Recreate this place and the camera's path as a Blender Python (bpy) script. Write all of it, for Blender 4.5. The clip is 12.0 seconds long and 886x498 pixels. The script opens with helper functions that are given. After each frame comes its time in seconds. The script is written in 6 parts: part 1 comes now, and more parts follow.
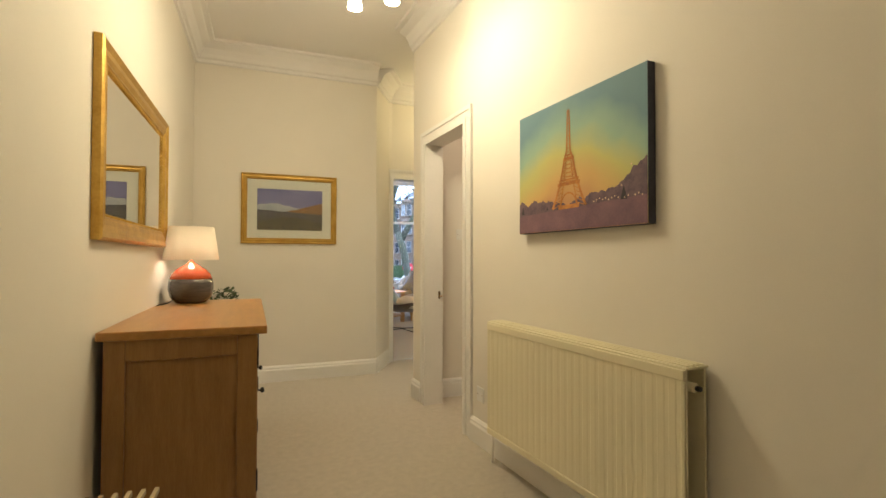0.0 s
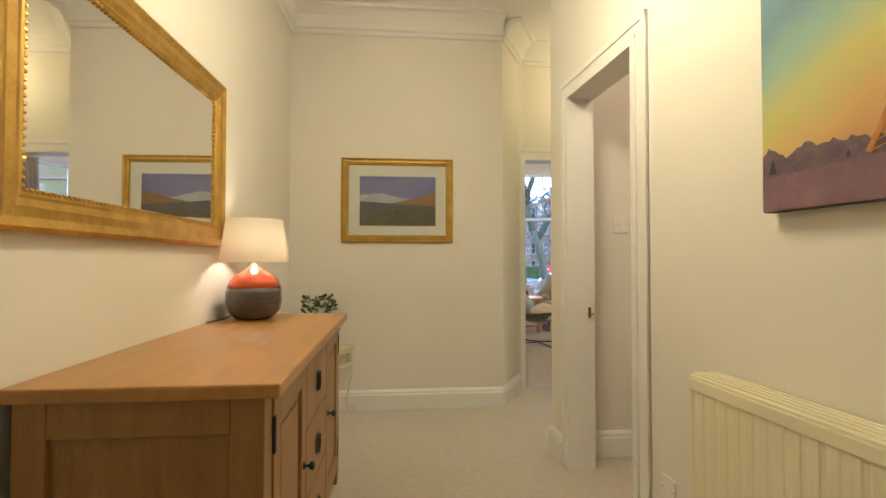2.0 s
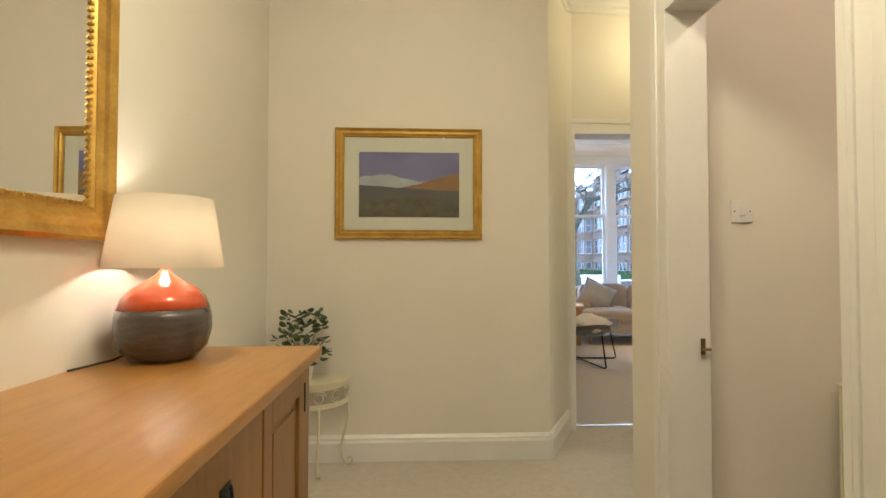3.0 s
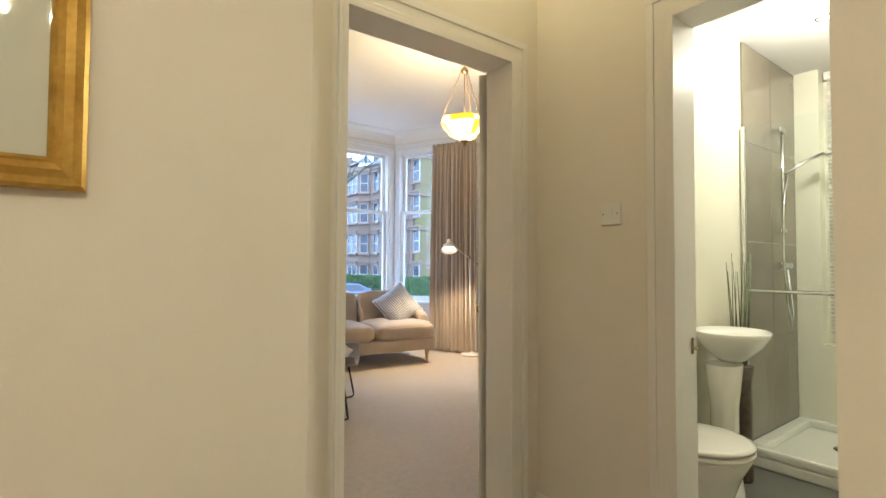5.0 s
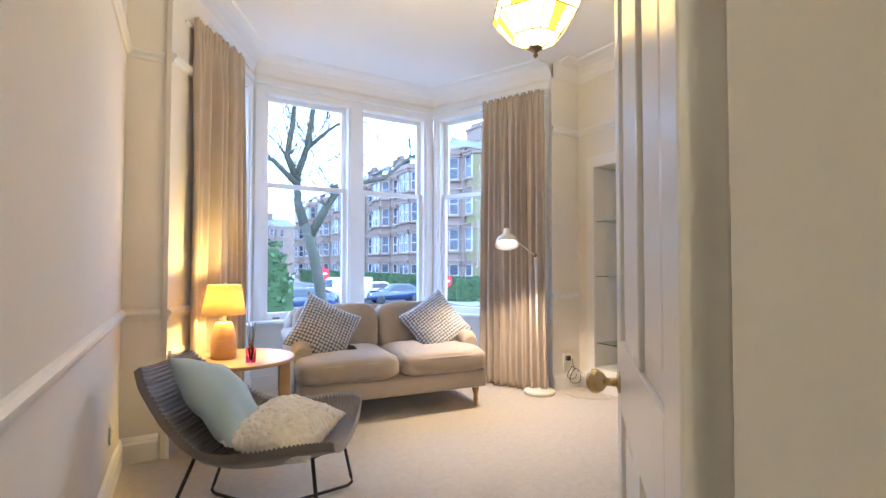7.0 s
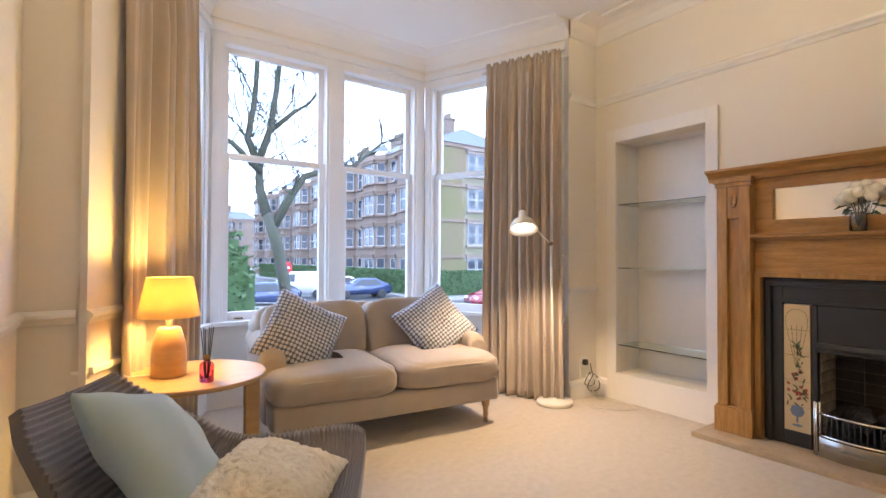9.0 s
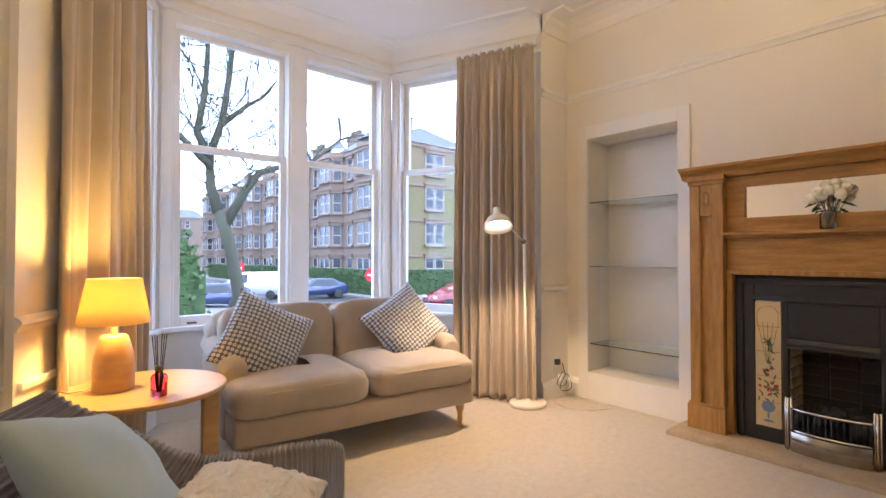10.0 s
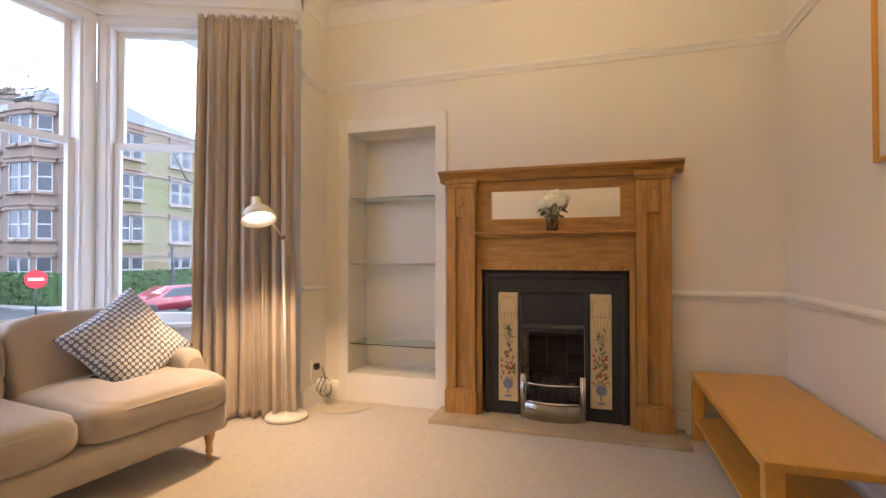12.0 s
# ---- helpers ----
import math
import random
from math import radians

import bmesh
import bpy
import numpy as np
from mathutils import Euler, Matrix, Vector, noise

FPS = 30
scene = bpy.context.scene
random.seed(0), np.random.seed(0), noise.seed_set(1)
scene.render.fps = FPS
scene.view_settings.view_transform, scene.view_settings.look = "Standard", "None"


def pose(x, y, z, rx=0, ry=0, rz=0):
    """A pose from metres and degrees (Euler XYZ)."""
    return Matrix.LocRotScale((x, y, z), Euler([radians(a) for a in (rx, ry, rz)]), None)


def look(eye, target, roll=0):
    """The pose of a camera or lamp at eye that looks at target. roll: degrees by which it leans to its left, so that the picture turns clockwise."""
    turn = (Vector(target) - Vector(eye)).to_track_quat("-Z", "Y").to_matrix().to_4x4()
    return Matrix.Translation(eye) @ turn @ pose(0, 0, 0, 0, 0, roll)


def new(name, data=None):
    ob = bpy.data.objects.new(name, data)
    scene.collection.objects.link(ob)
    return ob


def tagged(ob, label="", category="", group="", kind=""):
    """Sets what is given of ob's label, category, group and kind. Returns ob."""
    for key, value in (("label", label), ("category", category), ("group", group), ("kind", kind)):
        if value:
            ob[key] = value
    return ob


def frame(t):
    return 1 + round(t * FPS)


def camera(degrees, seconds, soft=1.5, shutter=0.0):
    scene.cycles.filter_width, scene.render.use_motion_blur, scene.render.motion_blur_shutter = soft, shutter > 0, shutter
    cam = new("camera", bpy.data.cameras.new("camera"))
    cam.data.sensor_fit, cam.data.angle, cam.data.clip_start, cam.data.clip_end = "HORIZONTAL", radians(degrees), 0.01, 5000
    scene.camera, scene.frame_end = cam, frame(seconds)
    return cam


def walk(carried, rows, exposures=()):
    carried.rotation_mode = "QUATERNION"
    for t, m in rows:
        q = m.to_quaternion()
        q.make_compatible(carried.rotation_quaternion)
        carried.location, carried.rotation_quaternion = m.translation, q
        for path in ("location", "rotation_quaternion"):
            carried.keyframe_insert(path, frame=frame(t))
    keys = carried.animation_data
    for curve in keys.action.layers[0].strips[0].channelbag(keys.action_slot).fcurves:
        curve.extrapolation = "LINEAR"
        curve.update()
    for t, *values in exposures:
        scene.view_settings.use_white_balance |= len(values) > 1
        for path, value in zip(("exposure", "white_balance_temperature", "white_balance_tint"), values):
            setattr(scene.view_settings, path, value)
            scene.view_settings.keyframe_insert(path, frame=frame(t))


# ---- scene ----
cam = camera(84.8, 12.0)
ROWS = [
    (0.0, 0.053, 0.063, 1.114, -21.44, 1.24, -0.09),
    (0.5, 0.091, 0.195, 1.113, -19.46, 1.19, -0.08),
    (1.0, 0.159, 0.396, 1.116, -15.59, 1.20, -0.05),
    (1.5, 0.290, 0.675, 1.110, -10.30, 1.35, -0.03),
    (2.0, 0.370, 1.047, 1.120, -5.42, 1.32, -0.03),
    (2.5, 0.433, 1.498, 1.123, -3.07, 1.35, -0.04),
    (3.0, 0.444, 1.960, 1.128, -2.59, 1.47, -0.07),
    (3.5, 0.459, 2.418, 1.138, -6.07, 1.55, -0.14),
    (3.7, 0.441, 2.604, 1.142, -10.37, 1.55, -0.17),
    (5.3, 0.937, 3.992, 1.136, -38.87, 1.87, -0.10),
    (5.5, 1.050, 4.151, 1.134, -38.92, 1.89, -0.04),
    (6.0, 1.353, 4.489, 1.135, -38.14, 1.90, 0.09),
    (6.5, 1.608, 4.815, 1.161, -34.37, 1.81, -0.04),
    (7.0, 1.806, 5.110, 1.152, -30.83, 1.66, -0.09),
    (7.2, 1.847, 5.225, 1.153, -30.13, 1.67, -0.09),
    (8.8, 1.922, 5.807, 1.100, -34.70, 1.08, -0.24),
    (9.0, 1.929, 5.853, 1.108, -35.16, 1.04, -0.25),
    (9.5, 1.943, 5.930, 1.103, -36.31, 1.16, -0.22),
    (10.0, 1.930, 6.030, 1.102, -40.26, 0.99, -0.08),
    (10.5, 1.934, 6.145, 1.094, -50.09, 0.88, 0.12),
    (11.0, 1.926, 6.260, 1.086, -60.50, 0.80, 0.23),
    (11.5, 1.941, 6.350, 1.091, -68.24, 0.76, 0.16),
    (12.0, 1.958, 6.394, 1.094, -72.32, 0.82, 0.06),
]
walk(cam, [(t, pose(x, y, z, 90 + pitch, roll, yaw)) for t, x, y, z, yaw, pitch, roll in ROWS],
     exposures=[(0.0, 0.1, 6450, 10), (2.5, 0.1, 6100, 9), (3.7, 0.2, 6000, 9), (5.5, 0.3, 5800, 10), (7.2, 0.47, 5450, 13), (8.8, 0.27, 6150, 17), (10.5, 0.14, 6650, 19), (12.0, 0.17, 7050, 20)])

# ---- world and light ----
world = bpy.data.worlds.new("overcast")
scene.world = world
world.use_nodes = True
wn = world.node_tree.nodes
sky = wn.new("ShaderNodeTexSky")
sky.sky_type, sky.sun_disc = "NISHITA", False
sky.sun_elevation, sky.sun_rotation = radians(24), radians(200)
sky.air_density, sky.dust_density = 1.0, 3.0
coord = wn.new("ShaderNodeTexCoord")
cloud = wn.new("ShaderNodeTexNoise")
cloud.inputs["Scale"].default_value, cloud.inputs["Detail"].default_value = 2.2, 7
ramp = wn.new("ShaderNodeValToRGB")
ramp.color_ramp.elements[0].position, ramp.color_ramp.elements[0].color = 0.36, (0.46, 0.60, 0.86, 1)
ramp.color_ramp.elements[1].position, ramp.color_ramp.elements[1].color = 0.56, (0.74, 0.96, 1.38, 1)
gain = wn.new("ShaderNodeVectorMath")
gain.operation = "SCALE"
gain.inputs["Scale"].default_value = 42.0
mix = wn.new("ShaderNodeMix")
mix.data_type = "RGBA"
mix.inputs[0].default_value = 0.8
wl = world.node_tree.links
wl.new(coord.outputs["Generated"], cloud.inputs["Vector"])
wl.new(cloud.outputs["Fac"], ramp.inputs["Fac"])
wl.new(ramp.outputs["Color"], gain.inputs[0])
wl.new(sky.outputs["Color"], mix.inputs[6])
wl.new(gain.outputs[0], mix.inputs[7])
wl.new(mix.outputs[2], wn["Background"].inputs["Color"])
wn["Background"].inputs["Strength"].default_value = 0.15


def lamp(name, kind, place, watts, colour, size=0.05, target=None, spot=None):
    data = bpy.data.lights.new(name, kind)
    data.energy, data.color = watts, colour
    if kind == "AREA":
        data.shape = "RECTANGLE"
        data.size, data.size_y = size
    elif kind == "SUN":
        data.angle = size
    else:
        data.shadow_soft_size = size
    if spot:
        data.spot_size, data.spot_blend = radians(spot), 0.6
    ob = new(name, data)
    ob.matrix_world = look(place, target) if target else pose(*place)
    return ob


WARM, WARMER = (1.0, 0.80, 0.46), (1.0, 0.64, 0.17)
lamp("overcast_sun", "SUN", (0, 0, 30), 0.5, (1.0, 0.98, 0.95), radians(20), target=(-6, 14, 0))
for k in range(5):
    a = k * math.tau / 5 + 0.3
    bx, by = 0.56 + 0.185 * math.cos(a), 2.5 + 0.185 * math.sin(a)
    lamp("hall_bulb", "POINT", (bx, by, 2.475), 10, (1.0, 0.86, 0.56), 0.03)
# added fill without a fitting, brightens the lobby's switch wall and doorway
lamp("lobby_fill", "POINT", (1.95, 4.86, 2.6), 5, (1.0, 0.80, 0.40), 0.06)
lamp("sideboard_bulb", "POINT", (-0.296, 3.40, 1.20), 10, (1.0, 0.86, 0.66), 0.03)
lamp("pendant_bulb", "POINT", (3.33, 6.82, 2.33), 50, WARM, 0.08)
lamp("side_table_bulb", "POINT", (2.195, 8.46, 0.93), 25, WARMER, 0.06)
lamp("reading_bulb", "SPOT", (4.28, 8.25, 1.30), 70, (1.0, 0.72, 0.42), 0.04, target=(4.24, 8.17, 0.0), spot=115)
lamp("bathroom_downlight", "POINT", (3.7, 4.3, 2.3), 40, (1.0, 0.92, 0.72), 0.08)
# added fill, no lamp is modelled in the side room
lamp("box_room_fill", "POINT", (2.0, 2.6, 2.5), 12, (1.0, 0.78, 0.56), 0.06)


# ---- materials ----
def material(name, base, rough=0.6, second=None, scale=8.0, metal=0.0, bump=0.0, fine=120.0, spread=0.12, stretch=None,
             emit=0.0, coat=0.0, sheen=0.0, island=0.0):
    """A surface with blotches at one scale and grain with relief at a finer one."""
    m = bpy.data.materials.new(name)
    m.use_nodes = True
    n, l = m.node_tree.nodes, m.node_tree.links
    b = n["Principled BSDF"]
    tc = n.new("ShaderNodeTexCoord")
    mp = n.new("ShaderNodeMapping")
    if stretch:
        mp.inputs["Scale"].default_value = stretch
    l.new(tc.outputs["Object"], mp.inputs["Vector"])
    big, small = n.new("ShaderNodeTexNoise"), n.new("ShaderNodeTexNoise")
    big.inputs["Scale"].default_value, big.inputs["Detail"].default_value = scale, 5
    small.inputs["Scale"].default_value, small.inputs["Detail"].default_value = fine, 3
    for k in (big, small):
        l.new(mp.outputs["Vector"], k.inputs["Vector"])
    second = second or tuple(c * (1 - spread) for c in base)
    r = n.new("ShaderNodeValToRGB")
    r.color_ramp.elements[0].position, r.color_ramp.elements[1].position = 0.32, 0.68
    r.color_ramp.elements[0].color, r.color_ramp.elements[1].color = (*second, 1), (*base, 1)
    add = n.new("ShaderNodeMath")
    add.operation = "MULTIPLY_ADD"
    add.inputs[1].default_value = 0.35
    l.new(small.outputs["Fac"], add.inputs[0])
    sub = n.new("ShaderNodeMath")
    sub.operation = "MULTIPLY_ADD"
    sub.inputs[1].default_value, sub.inputs[2].default_value = 0.65, 0.0
    l.new(big.outputs["Fac"], sub.inputs[0])
    l.new(sub.outputs[0], add.inputs[2])
    last = add.outputs[0]
    if island:
        info = n.new("ShaderNodeObjectInfo")
        ma = n.new("ShaderNodeMath")
        ma.operation = "MULTIPLY_ADD"
        ma.inputs[1].default_value = island
        l.new(info.outputs["Random"], ma.inputs[0])
        l.new(last, ma.inputs[2])
        last = ma.outputs[0]
    l.new(last, r.inputs["Fac"])
    l.new(r.outputs["Color"], b.inputs["Base Color"])
    b.inputs["Roughness"].default_value, b.inputs["Metallic"].default_value = rough, metal
    b.inputs["Coat Weight"].default_value = coat
    b.inputs["Sheen Weight"].default_value = sheen
    if emit:
        l.new(r.outputs["Color"], b.inputs["Emission Color"])
        b.inputs["Emission Strength"].default_value = emit
    if bump:
        bp = n.new("ShaderNodeBump")
        bp.inputs["Strength"].default_value, bp.inputs["Distance"].default_value = bump, 0.004
        l.new(small.outputs["Fac"], bp.inputs["Height"])
        l.new(bp.outputs["Normal"], b.inputs["Normal"])
    return m


def glass(name, colour=(1, 1, 1), rough=0.0):
    m = bpy.data.materials.new(name)
    m.use_nodes = True
    b = m.node_tree.nodes["Principled BSDF"]
    b.inputs["Base Color"].default_value = (*colour, 1)
    b.inputs["Roughness"].default_value, b.inputs["Transmission Weight"].default_value = rough, 1.0
    b.inputs["IOR"].default_value = 1.45
    return m


def pane_glass(name):
    """Thin window glass: clear, with a faint gloss."""
    m = bpy.data.materials.new(name)
    m.use_nodes = True
    n, l = m.node_tree.nodes, m.node_tree.links
    n.remove(n["Principled BSDF"])
    clear, gloss, mx = n.new("ShaderNodeBsdfTransparent"), n.new("ShaderNodeBsdfGlossy"), n.new("ShaderNodeMixShader")
    clear.inputs["Color"].default_value = (0.96, 0.98, 0.98, 1)
    gloss.inputs["Roughness"].default_value = 0.01
    mx.inputs[0].default_value = 0.015
    l.new(clear.outputs[0], mx.inputs[1])
    l.new(gloss.outputs[0], mx.inputs[2])
    l.new(mx.outputs[0], n["Material Output"].inputs["Surface"])
    return m


def glowing_cloth(name, colour, through_amount=0.6):
    """Lampshade cloth that lets the bulb's light through."""
    m = bpy.data.materials.new(name)
    m.use_nodes = True
    n, l = m.node_tree.nodes, m.node_tree.links
    n.remove(n["Principled BSDF"])
    a, b, mx = n.new("ShaderNodeBsdfDiffuse"), n.new("ShaderNodeBsdfTranslucent"), n.new("ShaderNodeMixShader")
    w = n.new("ShaderNodeTexNoise")
    w.inputs["Scale"].default_value = 260
    r = n.new("ShaderNodeValToRGB")
    r.color_ramp.elements[0].color, r.color_ramp.elements[1].color = (*(c * 0.82 for c in colour), 1), (*colour, 1)
    l.new(w.outputs["Fac"], r.inputs["Fac"])
    for k in (a, b):
        l.new(r.outputs["Color"], k.inputs["Color"])
    mx.inputs[0].default_value = through_amount
    l.new(a.outputs[0], mx.inputs[1])
    l.new(b.outputs[0], mx.inputs[2])
    l.new(mx.outputs[0], n["Material Output"].inputs["Surface"])
    return m


WALL = material("wall_paint", (0.80, 0.755, 0.68), 0.75, scale=1.6, fine=240, bump=0.05, spread=0.05)
CEIL = material("ceiling_paint", (0.80, 0.78, 0.76), 0.85, scale=1.3, fine=160, bump=0.06, spread=0.04)
GLOSS = material("white_gloss_paint", (0.82, 0.80, 0.77), 0.28, scale=3, fine=60, bump=0.04, spread=0.05)
CARPET = material("beige_carpet", (0.61, 0.54, 0.45), 0.95, scale=26, fine=300, bump=1.0, spread=0.2, sheen=0.3)
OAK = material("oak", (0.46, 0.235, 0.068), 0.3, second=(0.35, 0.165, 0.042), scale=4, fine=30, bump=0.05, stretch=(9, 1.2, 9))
# upright grain, and a darker tone than the worktop's oak
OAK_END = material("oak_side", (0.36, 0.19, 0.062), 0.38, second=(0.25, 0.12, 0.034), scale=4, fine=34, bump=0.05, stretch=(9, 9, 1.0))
PINE = material("stained_pine", (0.50, 0.27, 0.082), 0.3, second=(0.27, 0.125, 0.032), scale=5, fine=30, bump=0.06, stretch=(8, 8, 0.9))
PINE_H = material("stained_pine_boards", (0.50, 0.27, 0.082), 0.3, second=(0.27, 0.125, 0.032), scale=5, fine=30, bump=0.06, stretch=(8, 0.9, 8))
BEECH = material("light_beech", (0.56, 0.36, 0.17), 0.35, second=(0.46, 0.27, 0.11), scale=4, fine=40, stretch=(1.2, 9, 9))
BEECH2 = material("orange_beech", (0.68, 0.35, 0.065), 0.35, second=(0.58, 0.28, 0.045), scale=4, fine=40, stretch=(1.2, 9, 9))
GOLD = material("gilt", (0.62, 0.40, 0.10), 0.34, second=(0.42, 0.24, 0.05), scale=14, fine=90, metal=0.75, bump=0.15)
BRASS = material("brass", (0.62, 0.46, 0.22), 0.25, metal=1.0, scale=20)
BRONZE = material("aged_bronze", (0.25, 0.17, 0.10), 0.4, metal=0.9, scale=20)
IRON = material("black_iron", (0.022, 0.023, 0.025), 0.45, scale=10, fine=150, bump=0.15, spread=0.3)
CHROME = material("chrome", (0.75, 0.75, 0.75), 0.12, metal=1.0, scale=10, spread=0.06)
BLACK = material("black_steel", (0.02, 0.02, 0.022), 0.4, scale=15, spread=0.2)
DARK = material("black_plastic", (0.02, 0.02, 0.02), 0.5, scale=15)
MIRROR = material("mirror", (0.9, 0.9, 0.9), 0.01, metal=1.0, spread=0.0)
PANE = pane_glass("window_glass")
WHITEPL = material("white_plastic", (0.8, 0.79, 0.76), 0.35, scale=6, spread=0.03)
RADW = material("cream_radiator_enamel", (0.80, 0.74, 0.54), 0.35, scale=3, spread=0.04)
SOFA = material("beige_linen", (0.42, 0.355, 0.295), 0.95, scale=9, fine=500, bump=0.5, spread=0.12, sheen=0.3)
CURT = material("taupe_curtain", (0.49, 0.415, 0.345), 0.9, scale=6, fine=380, bump=0.3, spread=0.12, sheen=0.2)


# ---- mesh helpers ----
def box(bm, lo, hi, bevel=0.0, m=None):
    c = bmesh.ops.create_cube(bm, size=1.0)["verts"]
    s = [max(b - a, 1e-4) for a, b in zip(lo, hi)]
    bmesh.ops.transform(bm, verts=c, matrix=Matrix.Translation([(a + b) / 2 for a, b in zip(lo, hi)]) @ Matrix.Diagonal((*s, 1)))
    if bevel:
        e = list({e for v in c for e in v.link_edges})
        g = bmesh.ops.bevel(bm, geom=e, offset=min(bevel, min(s) * 0.45), segments=2, affect="EDGES", profile=0.6)
        c = list({v for f in g["faces"] for v in f.verts} | {v for v in c if v.is_valid})
    if m is not None:
        bmesh.ops.transform(bm, verts=c, matrix=m)
    return c


def lathe(bm, profile, centre=(0, 0, 0), seg=28, closed=True):
    """A turned shape: profile rows of (radius, z)."""
    rings = []
    for r, z in profile:
        rings.append([bm.verts.new((centre[0] + r * math.cos(k * math.tau / seg), centre[1] + r * math.sin(k * math.tau / seg), centre[2] + z)) for k in range(seg)])
    for a, b in zip(rings, rings[1:]):
        for k in range(seg):
            f = bm.faces.new((a[k], a[(k + 1) % seg], b[(k + 1) % seg], b[k]))
            f.smooth = True
    if closed:
        bm.faces.new(rings[0][::-1])
        bm.faces.new(rings[-1])
    return [v for r in rings for v in r]


def tube(bm, pts, r, seg=8, taper=1.0):
    """A round bar along points."""
    pts = [Vector(p) for p in pts]
    rings = []
    up = Vector((0.13, 0.31, 0.94))
    for i, p in enumerate(pts):
        d = (pts[min(i + 1, len(pts) - 1)] - pts[max(i - 1, 0)]).normalized()
        a = d.cross(up)
        if a.length < 0.05:
            a = d.cross(Vector((1, 0, 0)))
        a.normalize()
        b = d.cross(a)
        q = r * (1 + (taper - 1) * i / max(1, len(pts) - 1))
        rings.append([bm.verts.new(p + q * (a * math.cos(k * math.tau / seg) + b * math.sin(k * math.tau / seg))) for k in range(seg)])
    for a, b in zip(rings, rings[1:]):
        for k in range(seg):
            bm.faces.new((a[k], b[k], b[(k + 1) % seg], a[(k + 1) % seg])).smooth = True
    bm.faces.new(rings[0])
    bm.faces.new(rings[-1][::-1])


def prism(bm, outline, z0, z1):
    """An upright block over an outline of (x, y)."""
    lo, hi = [bm.verts.new((x, y, z0)) for x, y in outline], [bm.verts.new((x, y, z1)) for x, y in outline]
    n = len(outline)
    for k in range(n):
        bm.faces.new((lo[k], lo[(k + 1) % n], hi[(k + 1) % n], hi[k]))
    bm.faces.new(lo[::-1])
    bm.faces.new(hi)


def sweep(bm, section, a, b, up=(0, 0, 1)):
    """A moulding from a to b: section rows of (out, up); out is to the left of the way from a to b."""
    a, b, up = Vector(a), Vector(b), Vector(up)
    out = up.cross((b - a).normalized())
    r = [[bm.verts.new(p + out * o + up * u) for o, u in section] for p in (a, b)]
    n = len(section)
    for k in range(n):
        bm.faces.new((r[0][k], r[1][k], r[1][(k + 1) % n], r[0][(k + 1) % n]))
    bm.faces.new(r[0][::-1])
    bm.faces.new(r[1])


def grid_surface(bm, fn, nu, nv, wrap=False):
    vs = [[bm.verts.new(fn(i / nu, j / nv)) for j in range(nv + 1)] for i in range(nu + (0 if wrap else 1))]
    for i in range(nu):
        for j in range(nv):
            k = (i + 1) % nu if wrap else i + 1
            bm.faces.new((vs[i][j], vs[k][j], vs[k][j + 1], vs[i][j + 1])).smooth = True
    return vs


def part(name, bm, mat, parent=None, label=""):
    me = bpy.data.meshes.new(name)
    bmesh.ops.recalc_face_normals(bm, faces=bm.faces)
    bm.to_mesh(me)
    bm.free()
    me.materials.append(mat)
    ob = new(name, me)
    if parent is not None:
        ob.parent = parent
    if label:
        ob["label"] = label
    return ob


def thing(name, label, category, at=None, group="", kind=""):
    ob = new(name)
    ob.empty_display_size = 0.1
    if at is not None:
        ob.matrix_world = at
    return tagged(ob, label, category, group, kind)


def boxes(name, mat, rows, parent=None, bevel=0.0, label=""):
    bm = bmesh.new()
    for lo, hi in rows:
        box(bm, lo, hi, bevel)
    return part(name, bm, mat, parent, label)


def structure(name, mat, rows, label, category, bevel=0.0):
    return tagged(boxes(name, mat, rows, bevel=bevel), label, category, kind="structure")


def smooth(ob, levels=0, bevel=0.0):
    for p in ob.data.polygons:
        p.use_smooth = True
    if levels:
        s = ob.modifiers.new("round", "SUBSURF")
        s.levels = s.render_levels = levels
    return ob


# ---- the rooms ----
H = 3.0


def hall_x(y):
    return 1.335 - 0.05 * (y - 2.92)


def solid(name, mat, outlines, label, category):
    bm = bmesh.new()
    for outline, z0, z1 in outlines:
        prism(bm, outline, z0, z1)
    return tagged(part(name, bm, mat), label, category, kind="structure")


floor = structure("floor", CARPET, [((-0.7, -1.5, -0.1), (5.6, 5.275, 0)), ((1.3, 5.275, -0.1), (5.6, 9.9, 0))], "fitted beige wool carpet through hall and living room", "floor")
structure("threshold_strip", material("steel_strip", (0.6, 0.58, 0.52), 0.3, metal=0.9), [((1.472, 5.262, 0), (2.25, 5.29, 0.005))], "thin metal carpet strip under the door", "threshold", 0.002)
structure("ceiling", CEIL, [((-0.7, -1.5, H), (5.6, 5.275, H + 0.1)), ((1.3, 5.275, H), (5.6, 9.9, H + 0.1))], "white painted plaster ceiling", "ceiling")
solid("wall_west", WALL, [([(-0.56, -1.5), (-0.43, 4.755), (-0.6, 4.755), (-0.7, -1.5)], 0, H)], "cream painted hall wall", "wall")
solid("wall_south", WALL, [([(-0.65, -1.5), (1.6, -1.5), (1.6, -1.4), (-0.65, -1.4)], 0, H)], "cream painted wall closing the hall", "wall")
T = 0.12
